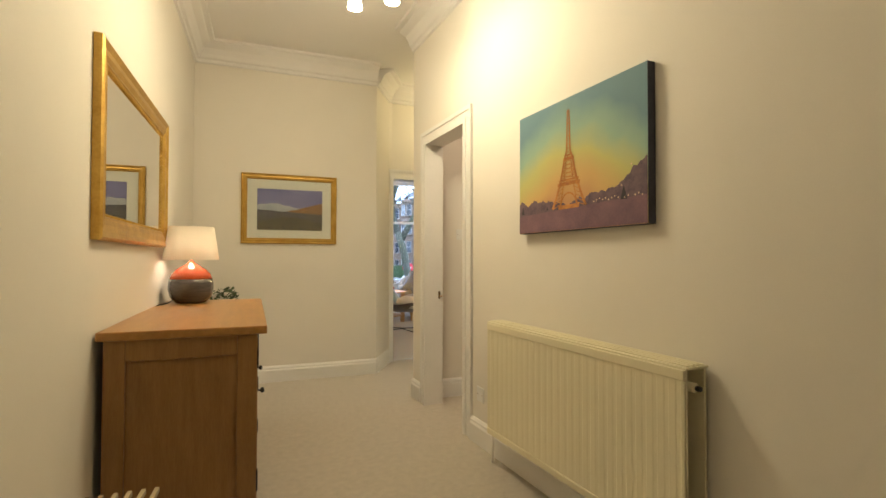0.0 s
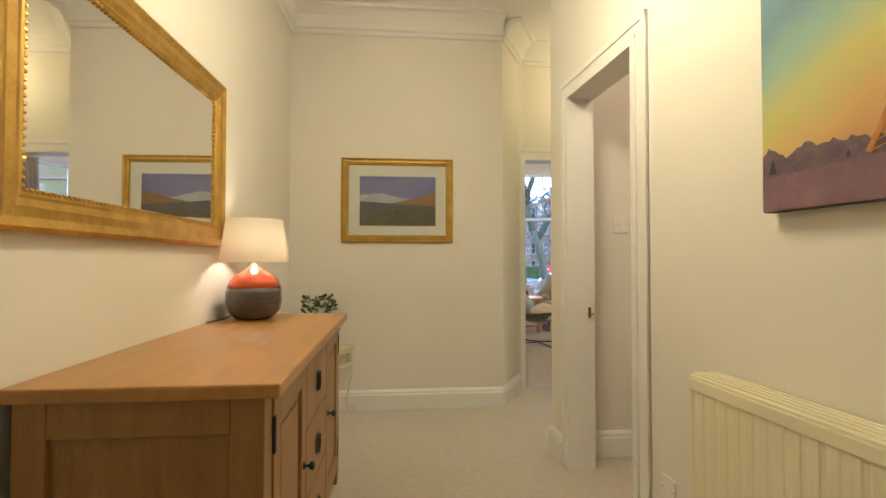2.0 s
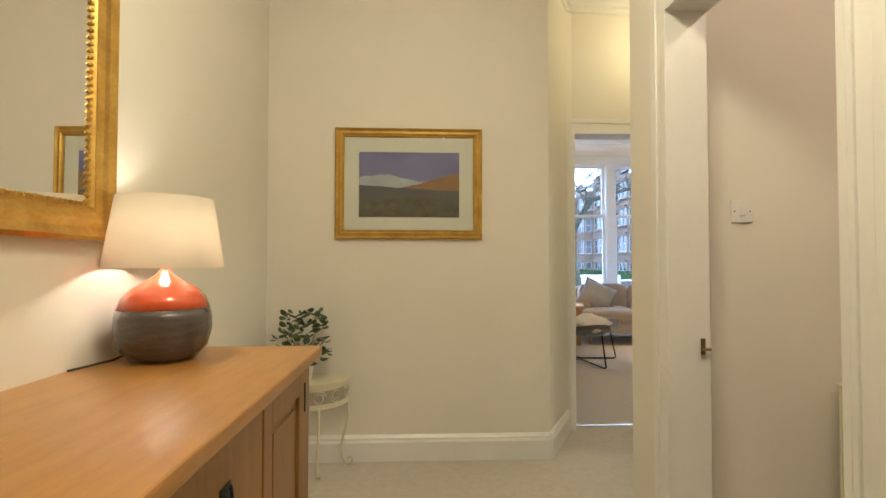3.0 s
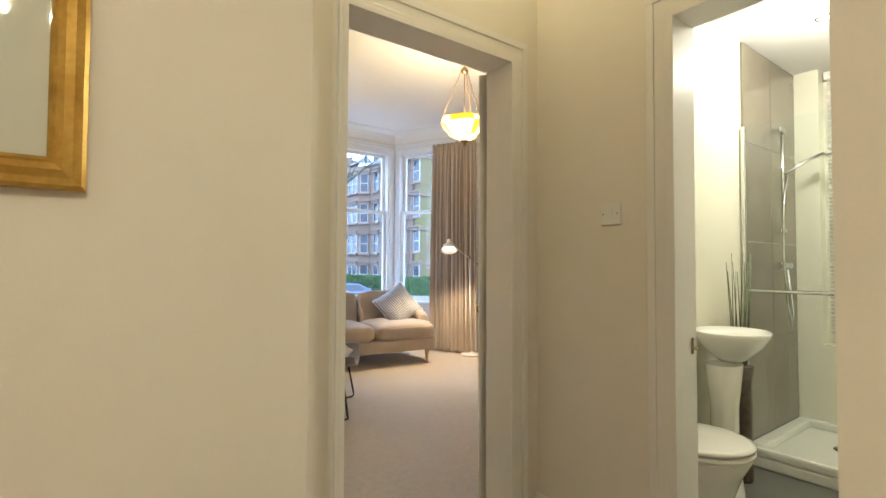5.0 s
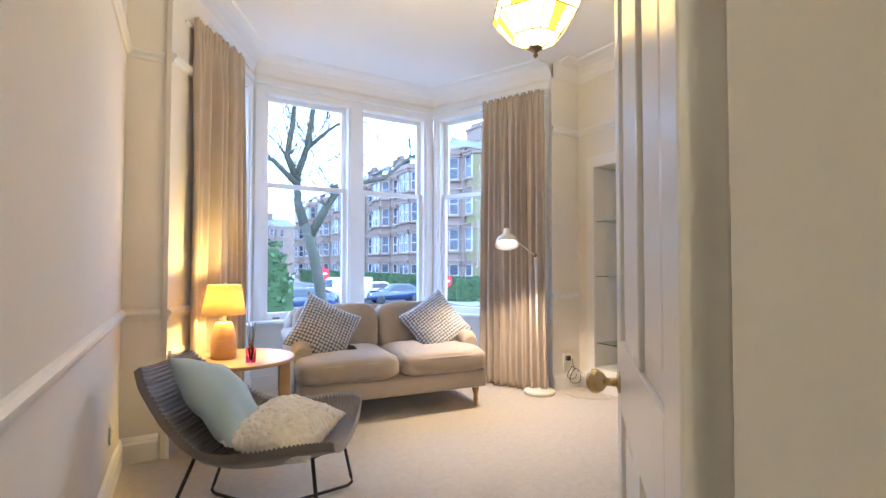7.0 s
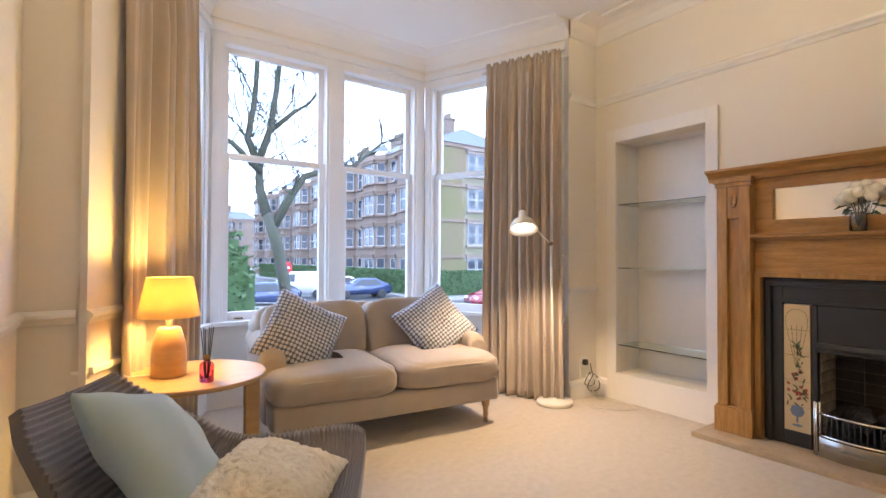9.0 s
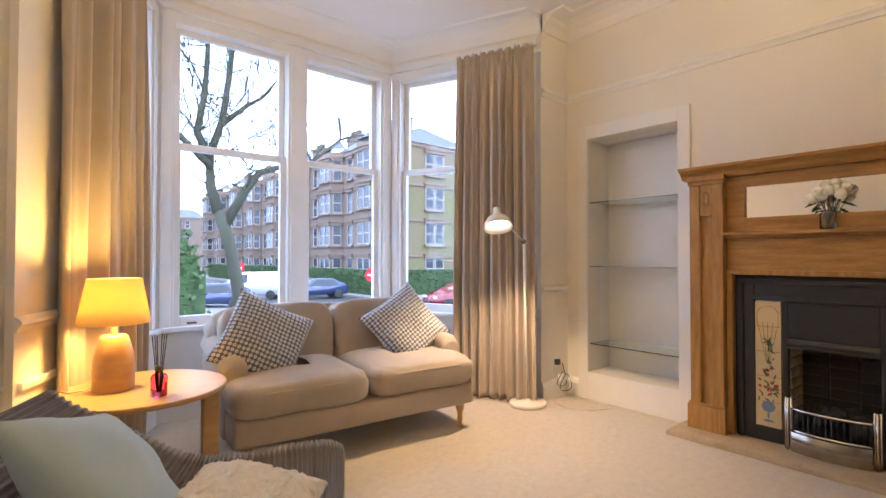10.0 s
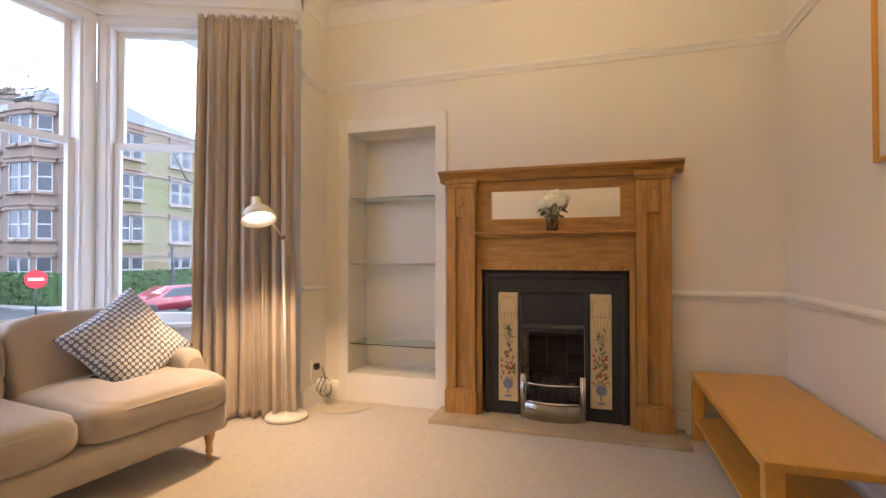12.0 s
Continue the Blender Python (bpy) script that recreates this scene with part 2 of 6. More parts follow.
solid("wall_east", WALL, [
    ([(hall_x(-1.5), -1.5), (hall_x(-1.5) + T, -1.5), (hall_x(2.92) + T, 2.92), (hall_x(2.92), 2.92)], 0, H),
    ([(hall_x(2.92), 2.92), (hall_x(2.92) + T, 2.92), (hall_x(3.59) + T, 3.59), (hall_x(3.59), 3.59)], 2.02, H),
    ([(hall_x(3.59), 3.59), (hall_x(3.59) + T, 3.59), (1.43, 3.75), (2.54, 3.75), (2.54, 3.87), (hall_x(3.87), 3.87)], 0, H)],
    "cream painted hall wall with a doorway", "wall")
solid("wall_box_room", WALL, [([(2.6, 1.3), (2.7, 1.3), (2.7, 3.75), (2.6, 3.75)], 0, H), ([(1.5, 1.3), (2.6, 1.3), (2.6, 1.4), (1.5, 1.4)], 0, H)], "pale lilac painted wall of the side room", "wall")
solid("wall_hall_end", WALL, [([(-0.6, 4.755), (1.187, 4.755), (1.428, 5.189), (1.472, 5.21), (1.472, 5.34), (1.25, 5.34), (1.0, 4.9), (-0.6, 4.9)], 0, H)], "cream painted end wall with a splayed corner", "wall")
solid("wall_door", WALL, [([(2.25, 5.21), (5.42, 5.21), (5.42, 5.34), (2.25, 5.34)], 0, H), ([(1.472, 5.21), (2.25, 5.21), (2.25, 5.34), (1.472, 5.34)], 2.02, H)], "cream painted wall with the living room doorway", "wall")
solid("wall_lobby", WALL, [([(2.42, 4.59), (2.54, 4.59), (2.54, 5.21), (2.42, 5.21)], 0, H), ([(2.42, 3.87), (2.54, 3.87), (2.54, 4.59), (2.42, 4.59)], 2.02, H)], "cream painted lobby wall beside the bathroom door", "wall")
solid("wall_living_west", WALL, [([(1.50, 5.34), (1.653, 8.46), (1.5, 8.46), (1.38, 5.34)], 0, H)], "cream painted living room wall with dado rail", "wall")
solid("wall_bay_side", WALL, [([(1.5, 8.46), (1.86, 8.46), (1.86, 8.5), (1.8, 8.66), (1.5, 8.66)], 0, H), ([(4.93, 8.4), (5.42, 8.4), (5.42, 8.6), (5.05, 8.6), (4.95, 8.46)], 0, H)], "cream painted wall beside the bay window", "wall")
# east wall with the shelf recess and the chimney opening
EX = 5.27
east = [(5.34, 6.47, 0, H), (6.47, 6.885, 0.62, H), (6.885, 7.5, 0, H), (7.5, 8.2, 0, 0.21), (7.5, 8.2, 2.03, H), (8.2, 8.4, 0, H)]
structure("wall_living_east", WALL, [((EX, a, z0), (EX + 0.15, b, z1)) for a, b, z0, z1 in east], "cream painted chimney wall with a shelf recess", "wall")
structure("wall_recess", GLOSS, [((5.56, 7.4, 0.1), (5.6, 8.3, 2.1)), ((5.42, 7.44, 0.1), (5.56, 7.5, 2.1)), ((5.42, 8.2, 0.1), (5.56, 8.26, 2.1)), ((5.42, 7.5, 0.15), (5.56, 8.2, 0.21)), ((5.42, 7.5, 2.03), (5.56, 8.2, 2.09))], "white painted shelf recess", "wall")

# mouldings
SKIRT = [(0, 0), (0.022, 0), (0.022, 0.105), (0.016, 0.118), (0.016, 0.128), (0.006, 0.142), (0, 0.145)]
DADO = [(0, -0.03), (0.008, -0.03), (0.014, -0.012), (0.026, 0.0), (0.026, 0.012), (0.012, 0.024), (0, 0.03)]
PRAIL = [(0, -0.03), (0.010, -0.03), (0.016, -0.012), (0.032, 0.004), (0.032, 0.018), (0.014, 0.03), (0, 0.03)]
CORNICE = [(0, -0.17), (0.018, -0.165), (0.022, -0.14), (0.04, -0.13), (0.05, -0.10), (0.075, -0.055), (0.12, -0.03), (0.13, -0.022), (0.165, -0.02), (0.17, 0), (0, 0)]
COVE = [(0, -0.14), (0.012, -0.135), (0.016, -0.12), (0.035, -0.075), (0.07, -0.035), (0.12, -0.014), (0.19, -0.012), (0.20, 0), (0, 0)]


def run(name, section, pts, z, mat, label, category, smooth_it=False):
    bm = bmesh.new()
    for a, b in zip(pts, pts[1:]):
        sweep(bm, section, (*a, z), (*b, z))
    return tagged(part(name, bm, mat), label, category, kind="structure")


endw = [(1.425, 5.183), (1.187, 4.755), (-0.43, 4.755), (-0.558, -1.4)]
for pts in ([(hall_x(-1.4), -1.4), (hall_x(2.83), 2.83)], endw, [(hall_x(3.68), 3.68), (hall_x(3.87), 3.87), (2.42, 3.87)], [(2.42, 4.70), (2.42, 5.21)], [(2.6, 3.75), (1.44, 3.75)],
            [(1.653, 8.46), (1.51, 5.5)], [(1.845, 8.46), (1.653, 8.46)], [(EX, 8.4), (4.93, 8.4)], [(EX, 5.34), (EX, 5.95)], [(EX, 8.28), (EX, 8.4)], [(2.38, 5.34), (EX, 5.34)]):
    run("baseboard", SKIRT, pts, 0, GLOSS, "tall white moulded skirting board", "baseboard")
for pts in ([(1.653, 8.46), (1.5, 5.36)], [(1.845, 8.46), (1.653, 8.46)], [(EX, 8.4), (4.93, 8.4)], [(EX, 5.34), (EX, 5.97)], [(2.38, 5.34), (EX, 5.34)]):
    run("dado_rail", DADO, pts, 0.85, GLOSS, "white moulded dado rail", "trim")
for pts in ([(1.653, 8.46), (1.5, 5.34)], [(1.845, 8.46), (1.653, 8.46)], [(EX, 8.4), (4.93, 8.4)], [(EX, 5.34), (EX, 8.4)], [(1.5, 5.34), (EX, 5.34)]):
    run("picture_rail", PRAIL, pts, 2.385, GLOSS, "white moulded picture rail", "trim")
for pts in ([(hall_x(-1.4), -1.4), (hall_x(3.87), 3.87), (2.42, 3.87), (2.42, 5.21), (1.44, 5.21), (1.187, 4.755), (-0.43, 4.755), (-0.558, -1.4)],):
    run("cornice", CORNICE, pts, H, CEIL, "white moulded plaster cornice", "cornice")
BAY = [(1.87, 8.46), (2.55, 9.70), (4.42, 9.70), (4.95, 8.46)]
run("cornice", COVE, [(EX, 5.34), (EX, 8.4), (4.95, 8.4), *BAY[::-1], (1.65, 8.46), (1.5, 5.34), (EX, 5.34)], H, CEIL, "coved white plaster cornice", "cornice")


# ---- doorways ----
def casing(name, axis, at, lo, hi, top, side, label, sides=("l", "r")):
    """Moulded frame round a doorway. axis: the way along the wall; side: which way the moulding stands out."""
    bm = bmesh.new()
    w, steps = 0.09, ((0.0, 0.09, 0.014), (0.0, 0.022, 0.022), (0.06, 0.09, 0.02))

    def put(a0, a1, z0, z1, d):
        o = sorted((at, at + side * d))
        if axis == "y":
            box(bm, (o[0], a0, z0), (o[1], a1, z1), 0.003)
        else:
            box(bm, (a0, o[0], z0), (a1, o[1], z1), 0.003)
    for s0, s1, d in steps:
        if "l" in sides:
            put(lo - s1, lo - s0, 0, top + s1 - 0.0005 * d, d)
        if "r" in sides:
            put(hi + s0, hi + s1, 0, top + s1 - 0.0005 * d, d)
        put(lo - s1 * ("l" in sides), hi + s1 * ("r" in sides), top + s0, top + s1, d + 0.0008)
    return tagged(part(name, bm, GLOSS), label, "door frame", kind="structure")


def lining(name, axis, a0, a1, lo, hi, top, label):
    rows = []
    for q in ((lo, lo + 0.02, 0, top), (hi - 0.02, hi, 0, top), (lo + 0.02, hi - 0.02, top - 0.02, top)):
        rows.append(((a0, q[0], q[2]), (a1, q[1], q[3])) if axis == "y" else ((q[0], a0, q[2]), (q[1], a1, q[3])))
    return structure(name, GLOSS, rows, label, "door frame", 0.002)


lining("door_lining", "y", -0.0215, 0.132, -0.008, 0.679, 2.016, "white painted doorway lining of the side room").matrix_world = pose(1.335, 2.92, 0, 0, 0, 2.86)
casing("door_frame_1", "y", 0.002, 0, 0.67, 2.01, -1, "white moulded door frame in the hall").matrix_world = pose(1.335, 2.92, 0, 0, 0, 2.86)
lining("door_lining", "x", 5.1865, 5.345, 1.464, 2.258, 2.016, "white painted doorway lining of the living room")
casing("door_frame_2", "x", 5.21, 1.472, 2.25, 2.01, -1, "white moulded door frame of the living room", sides=("l", "r"))
lining("door_lining", "y", 2.3965, 2.545, 3.912, 4.598, 2.016, "white painted doorway lining of the bathroom")
casing("door_frame_3", "y", 2.42, 3.92, 4.59, 2.01, -1, "white moulded door frame of the bathroom")
for (x, y, z, nx, ny) in ((1.40, 3.588, 0.84, 0, -1), (2.50, 4.588, 0.86, 0, -1)):
    sp = thing("strike_plate", "worn brass latch plate on the door lining", "latch plate", pose(x, y, z), "latch plates")
    part("plate", (lambda b: (box(b, (-0.008, -0.018, -0.028), (0.008, -0.016, 0.028), 0.001), b)[1])(bmesh.new()), BRONZE, sp)
    part("catch", (lambda b: (box(b, (-0.006, -0.03, -0.012), (0.022, -0.0165, -0.004), 0.001), b)[1])(bmesh.new()), BRASS, sp)

# the open living room door, with four sunk panels
door = tagged(new("door_1"), "open white gloss panelled door with brass knob", "door", kind="structure")
door.matrix_world = pose(2.245, 5.372, 0, 0, 0, 43.7)
bm = bmesh.new()
DW = 0.75
box(bm, (0, -0.012, 0.012), (DW, 0.012, 2.0))
for z0, z1 in ((0.012, 0.20), (0.82, 0.98), (1.86, 2.0)):
    for s in (-1, 1):
        box(bm, (0.095, min(s * 0.012, s * 0.022), z0), (DW - 0.095, max(s * 0.012, s * 0.022), z1), 0.003)
for a, b in ((0, 0.095), (DW - 0.095, DW)):
    box(bm, (a, -0.0222, 0.012), (b, 0.0222, 2.0), 0.003)
for z0, z1 in ((0.2, 0.82), (0.98, 1.86)):
    box(bm, (DW / 2 - 0.045, -0.0218, z0), (DW / 2 + 0.045, 0.0218, z1), 0.003)
    for a, b in ((0.095, DW / 2 - 0.045), (DW / 2 + 0.045, DW - 0.095)):
        box(bm, (a + 0.04, -0.017, z0 + 0.04), (b - 0.04, 0.017, z1 - 0.04), 0.006)
part("leaf", bm, GLOSS, door)
for s in (-1, 1):
    bm = bmesh.new()
    lathe(bm, [(0.024, 0), (0.024, 0.004), (0.010, 0.008), (0.009, 0.028), (0.02, 0.036), (0.028, 0.05), (0.027, 0.062), (0.016, 0.072), (0.004, 0.074)])
    k = part("door_knob", bm, BRASS, door, "worn brass door knob")
    k.matrix_local = pose(DW - 0.065, s * 0.022, 0.88, -90 * s)
for z in (0.25, 1.7):
    bm = bmesh.new()
    tube(bm, [(-0.004, -0.026, z - 0.05), (-0.004, -0.026, z + 0.05)], 0.006)
    part("hinge", bm, BRASS, door, "brass hinge")


# ---- bay windows ----
SASH = material("white_sash_paint", (0.80, 0.80, 0.80), 0.35, scale=5, fine=80, bump=0.05, spread=0.06)


def sash_window(name, a, b, units, zs=0.62, zm=1.87, zt=2.71):
    """Sash windows along the way a to b, seen from its right: units are (start, end) of each; the wall between is boxed in."""
    a, b = Vector((*a, 0)), Vector((*b, 0))
    d = (b - a).normalized()
    L = (b - a).length
    m = Matrix.Translation(a) @ Matrix(((d.x, -d.y, 0, 0), (d.y, d.x, 0, 0), (0, 0, 1, 0), (0, 0, 0, 1)))
    ob = tagged(new(name), "tall white sash window of the bay", "window", kind="structure")
    ob.matrix_world = m
    edges = [0] + [v for u in units for v in u] + [L]
    bm = bmesh.new()
    for s, e in zip(edges[::2], edges[1::2]):
        box(bm, (s, 0.0, zs - 0.02), (e, 0.14, zt + 0.06), 0.004)
        if e - s > 0.05:
            box(bm, (s + 0.02, -0.012, zs), (e - 0.02, 0.0, zt), 0.004)
    part("mullion", bm, SASH, ob)
    boxes("apron", GLOSS, [((0, 0.0, 0.0), (L, 0.14, zs - 0.02)), ((0.0, -0.02, 0), (L, 0.0, 0.14)), ((0, -0.008, 0.14), (L, 0, 0.2))], ob, 0.003)
    boxes("window_sill", SASH, [((-0.01, -0.05, zs - 0.02), (L + 0.01, 0.0, zs + 0.012)), ((-0.02, -0.0, zs - 0.019), (L + 0.02, 0.16, zs - 0.001))], ob, 0.006)
    boxes("window_head", SASH, [((-0.01, -0.03, zt + 0.06), (L + 0.01, 0.14, zt + 0.085)), ((-0.01, -0.018, zt + 0.085), (L + 0.01, 0.14, zt + 0.12)), ((0, -0.004, zt), (L, 0.0, zt + 0.06)), ((0, 0.0, zt - 0.012), (L, 0.138, zt + 0.06))], ob, 0.004)
    boxes("frieze", WALL, [((-0.02, 0.0, zt + 0.12), (L + 0.02, 0.14, H))], ob)
    for s, e in units:
        for part_name, y0, z0, z1, rails in (("upper_sash", 0.085, zm - 0.02, zt, (0.045, 0.05)), ("lower_sash", 0.04, zs, zm + 0.02, (0.075, 0.045))):
            st = 0.045
            bm = bmesh.new()
            box(bm, (s, y0, z0), (s + st, y0 + 0.04, z1), 0.004)
            box(bm, (e - st, y0, z0), (e, y0 + 0.04, z1), 0.004)
            box(bm, (s + st, y0, z0), (e - st, y0 + 0.04, z0 + rails[0]), 0.004)
            box(bm, (s + st, y0, z1 - rails[1]), (e - st, y0 + 0.04, z1), 0.004)
            sash = part(part_name, bm, SASH, ob)
            p = boxes("pane", PANE, [((s + st - 0.005, y0 + 0.018, z0 + rails[0] - 0.005), (e - st + 0.005, y0 + 0.022, z1 - rails[1] + 0.005))], sash)
            p.visible_shadow = False
        bm = bmesh.new()
        box(bm, (s + 0.09, 0.018, zs + 0.02), (s + 0.15, 0.04, zs + 0.032), 0.003)
        part("sash_lift", bm, BRONZE, ob, "dark metal sash lift")
    return ob


sash_window("window_1", BAY[1], BAY[2], [(0.11, 0.90), (1.05, 1.755)])
lenr = (Vector(BAY[3]) - Vector(BAY[2])).length
sash_window("window_2", BAY[2], BAY[3], [(0.09, lenr - 0.2)])
sash_window("window_3", BAY[0], BAY[1], [(0.50, lenr - 0.03)])
# the splayed wall between the corner and the first window of the bay
w0, w1 = Vector(BAY[0]), Vector(BAY[1])
along = (w1 - w0).normalized()
inward = Vector((along.y, -along.x))
q0, q1 = w0 - along * 0.03, w0 + along * 0.46
solid("wall_bay_splay", WALL, [([tuple(q0), tuple(q1), tuple(q1 + inward * 0.03), tuple(q0 + inward * 0.03)], 0, H)], "cream painted splayed wall behind the curtain", "wall")
splay = [tuple(q1 + inward * 0.03), tuple(q0 + inward * 0.03)]
run("baseboard", SKIRT, splay, 0, GLOSS, "tall white moulded skirting board", "baseboard")
run("dado_rail", DADO, splay, 0.85, GLOSS, "white moulded dado rail", "trim")
run("picture_rail", PRAIL, splay, 2.385, GLOSS, "white moulded picture rail", "trim")


# ---- soft shapes ----
def cushion_block(bm, size, m, e=0.35, sag=0.0, nu=72, nv=36):
    """A stuffed block with rounded edges, size full lengths, bulging on top."""
    a, b, c = (s / 2 for s in size)

    def pw(v, k):
        return math.copysign(abs(v) ** k, v)

    def fn(u, v):
        th, ph = u * math.tau, (v - 0.5) * math.pi * 0.998
        x, y, z = a * pw(math.cos(ph), e) * pw(math.cos(th), e), b * pw(math.cos(ph), e) * pw(math.sin(th), e), c * pw(math.sin(ph), 0.6)
        z += sag * (1 - (x / a) ** 2) * (1 - (y / b) ** 2) * (1 if z > 0 else 0)
        p = Vector((x, y, z))
        off = Vector((m.translation.x * 9, m.translation.z * 5, 0))
        p += 0.009 * noise.noise_vector(p * 6 + off)
        crease = noise.noise(Vector((p.x * 5 + p.z * 3, p.y * 4, p.z * 11)) + off)
        p *= 1 - 0.022 * max(0.0, 1 - abs(crease) * 7)
        return m @ p
    grid_surface(bm, fn, nu, nv, wrap=True)


def pillow(bm, w, h, t, m, seed=0.0, fuzz=0.0, n=22):
    """A square scatter cushion with pinched corners; it stands in its x-z plane."""
    def side(s):
        def fn(u, v):
            x, z = 2 * u - 1, 2 * v - 1
            k = (1 - abs(x) ** 2.6) * (1 - abs(z) ** 2.6)
            pinch = 1 - 0.07 * (1 - x * x) * (z * z) - 0.07 * (1 - z * z) * (x * x)
            d = t / 2 * max(k, 0) ** 0.55
            p = Vector((x * w / 2 * pinch, s * d, z * h / 2 * pinch))
            q = noise.noise_vector(p * 7 + Vector((seed, seed * 2, 0))) * 0.018 * (0.3 + k)
            if fuzz:
                q += noise.noise_vector(p * 60 + Vector((seed, 0, 0))) * fuzz
            return m @ (p + q)
        return fn
    for s in (-1, 1):
        grid_surface(bm, side(s), n, n)
    bmesh.ops.remove_doubles(bm, verts=bm.verts, dist=0.0015)


def turned_leg(name, parent, x, y, h, mat):
    bm = bmesh.new()
    lathe(bm, [(0.012, 0), (0.016, 0.004), (0.013, h * 0.18), (0.021, h * 0.34), (0.016, h * 0.42), (0.018, h * 0.6), (0.028, h * 0.8), (0.03, h)], (x, y, 0), 16)
    return part(name, bm, mat, parent)


def dots(name, ground, dot, scale):
    m = material(name, ground, 0.9, fine=400, bump=0.3, sheen=0.2)
    n, l = m.node_tree.nodes, m.node_tree.links
    tc, v, r, mx = n.new("ShaderNodeTexCoord"), n.new("ShaderNodeTexVoronoi"), n.new("ShaderNodeValToRGB"), n.new("ShaderNodeMix")
    v.inputs["Scale"].default_value, v.inputs["Randomness"].default_value = scale, 0.12
    flat = n.new("ShaderNodeMapping")
    flat.inputs["Scale"].default_value = (1, 0, 1)
    l.new(tc.outputs["Object"], flat.inputs["Vector"])
    l.new(flat.outputs["Vector"], v.inputs["Vector"])
    l.new(v.outputs["Distance"], r.inputs["Fac"])
    e = r.color_ramp.elements
    e[0].position, e[0].color = 0.10, (0.25, 0.25, 0.25, 1)
    e[1].position, e[1].color = 0.16, (1, 1, 1, 1)
    k = e.new(0.36)
    k.color = (1, 1, 1, 1)
    k = e.new(0.42)
    k.color = (0, 0, 0, 1)
    mx.data_type = "RGBA"
    l.new(r.outputs["Color"], mx.inputs[0])
    mx.inputs[6].default_value, mx.inputs[7].default_value = (*ground, 1), (*dot, 1)
    l.new(mx.outputs[2], n["Principled BSDF"].inputs["Base Color"])
    return m


DOTS = dots("blue_print_cotton", (0.10, 0.12, 0.17), (0.62, 0.62, 0.64), 41)
AQUA = material("aqua_cotton", (0.42, 0.54, 0.60), 0.9, scale=7, fine=420, bump=0.25, spread=0.1, sheen=0.2)
FLEECE = material("cream_fleece", (0.84, 0.78, 0.68), 1.0, scale=30, fine=160, bump=1.0, spread=0.2, sheen=0.5)
PIPING = material("beige_piping", (0.52, 0.46, 0.40), 0.9, scale=20)

# ---- sofa ----
sofa = thing("sofa", "beige linen two-seat sofa with rolled arms and turned legs", "sofa", pose(3.415, 8.455, 0, 0, 0, -6.0))
bm = bmesh.new()
box(bm, (-0.735, -0.055, 0.155), (0.735, 0.86, 0.30), 0.025)
smooth(part("base", bm, SOFA, sofa))
for s in (-1, 1):
    bm = bmesh.new()
    cushion_block(bm, (0.745, 0.74, 0.185), pose(s * 0.372, 0.28, 0.375), 0.22, 0.03)
    part("seat_cushion", bm, SOFA, sofa)
    bm = bmesh.new()
    y0 = -0.084
    tube(bm, [(s * 0.372 + x, y0 + 0.012 * (abs(x) / 0.36) ** 6 * 4, 0.425 - 0.012 * (abs(x) / 0.36) ** 4) for x in np.linspace(-0.35, 0.35, 15)], 0.004, 6)
    part("piping", bm, PIPING, sofa)
    bm = bmesh.new()
    cushion_block(bm, (0.70, 0.21, 0.44), pose(s * 0.348, 0.60, 0.585, -14, 0, s * 1.5), 0.28, 0.0)
    part("back_cushion", bm, SOFA, sofa)
    bm = bmesh.new()
    # rolled arm, swept from front to back
    prof = [(0.0, 0.16), (0.0, 0.40), (-0.015, 0.46)] + [(0.055 + 0.075 * math.cos(a), 0.505 + 0.075 * math.sin(a)) for a in np.linspace(math.radians(200), math.radians(-40), 12)] + [(0.11, 0.40), (0.11, 0.16)]

    def arm(u, v, s=s, prof=prof):
        k = v * (len(prof) - 1)
        i = min(int(k), len(prof) - 2)
        f = k - i
        x, z = (prof[i][j] * (1 - f) + prof[i + 1][j] * f for j in (0, 1))
        shrink = 1 - 0.12 * (max(0, 0.08 - u) / 0.08) ** 2
        return Vector((s * (0.635 + 0.055 + (x - 0.055) * shrink), 0.14 + 0.66 * u, 0.16 + (z - 0.16) * shrink + 0.05 * u * u))
    vs = grid_surface(bm, arm, 16, 40)
    bm.faces.new([r for r in vs[0]])
    bm.faces.new([r for r in vs[-1]][::-1])
    part("arm", bm, SOFA, sofa)
bm = bmesh.new()
cushion_block(bm, (1.50, 0.20, 0.64), pose(0, 0.79, 0.455, -8), 0.16, 0.0, 40)
part("backrest", bm, SOFA, sofa)
for x, y in ((-0.66, 0.0), (0.66, 0.0), (-0.65, 0.80), (0.65, 0.80)):
    turned_leg("leg", sofa, x, y, 0.16, BEECH)
for x, rot_y, tilt, seed, dy in ((-0.50, 27, -30, 1.0, 0.30), (0.46, -30, -32, 5.0, 0.36)):
    c = thing("scatter_cushion", "blue and white patterned cotton scatter cushion leaning on the sofa", "cushion", sofa.matrix_world @ pose(x, dy, 0.635, tilt, rot_y, -8 if x < 0 else 6), "scatter cushions")
    bm = bmesh.new()
    pillow(bm, 0.47, 0.47, 0.15, Matrix.Identity(4), seed)
    part("cover", bm, DOTS, c)
    bm = bmesh.new()
    tube(bm, [(-0.195, 0, -0.2), (0, 0, -0.205), (0.195, 0, -0.2)], 0.003, 6)
    part("seam", bm, DOTS, c)

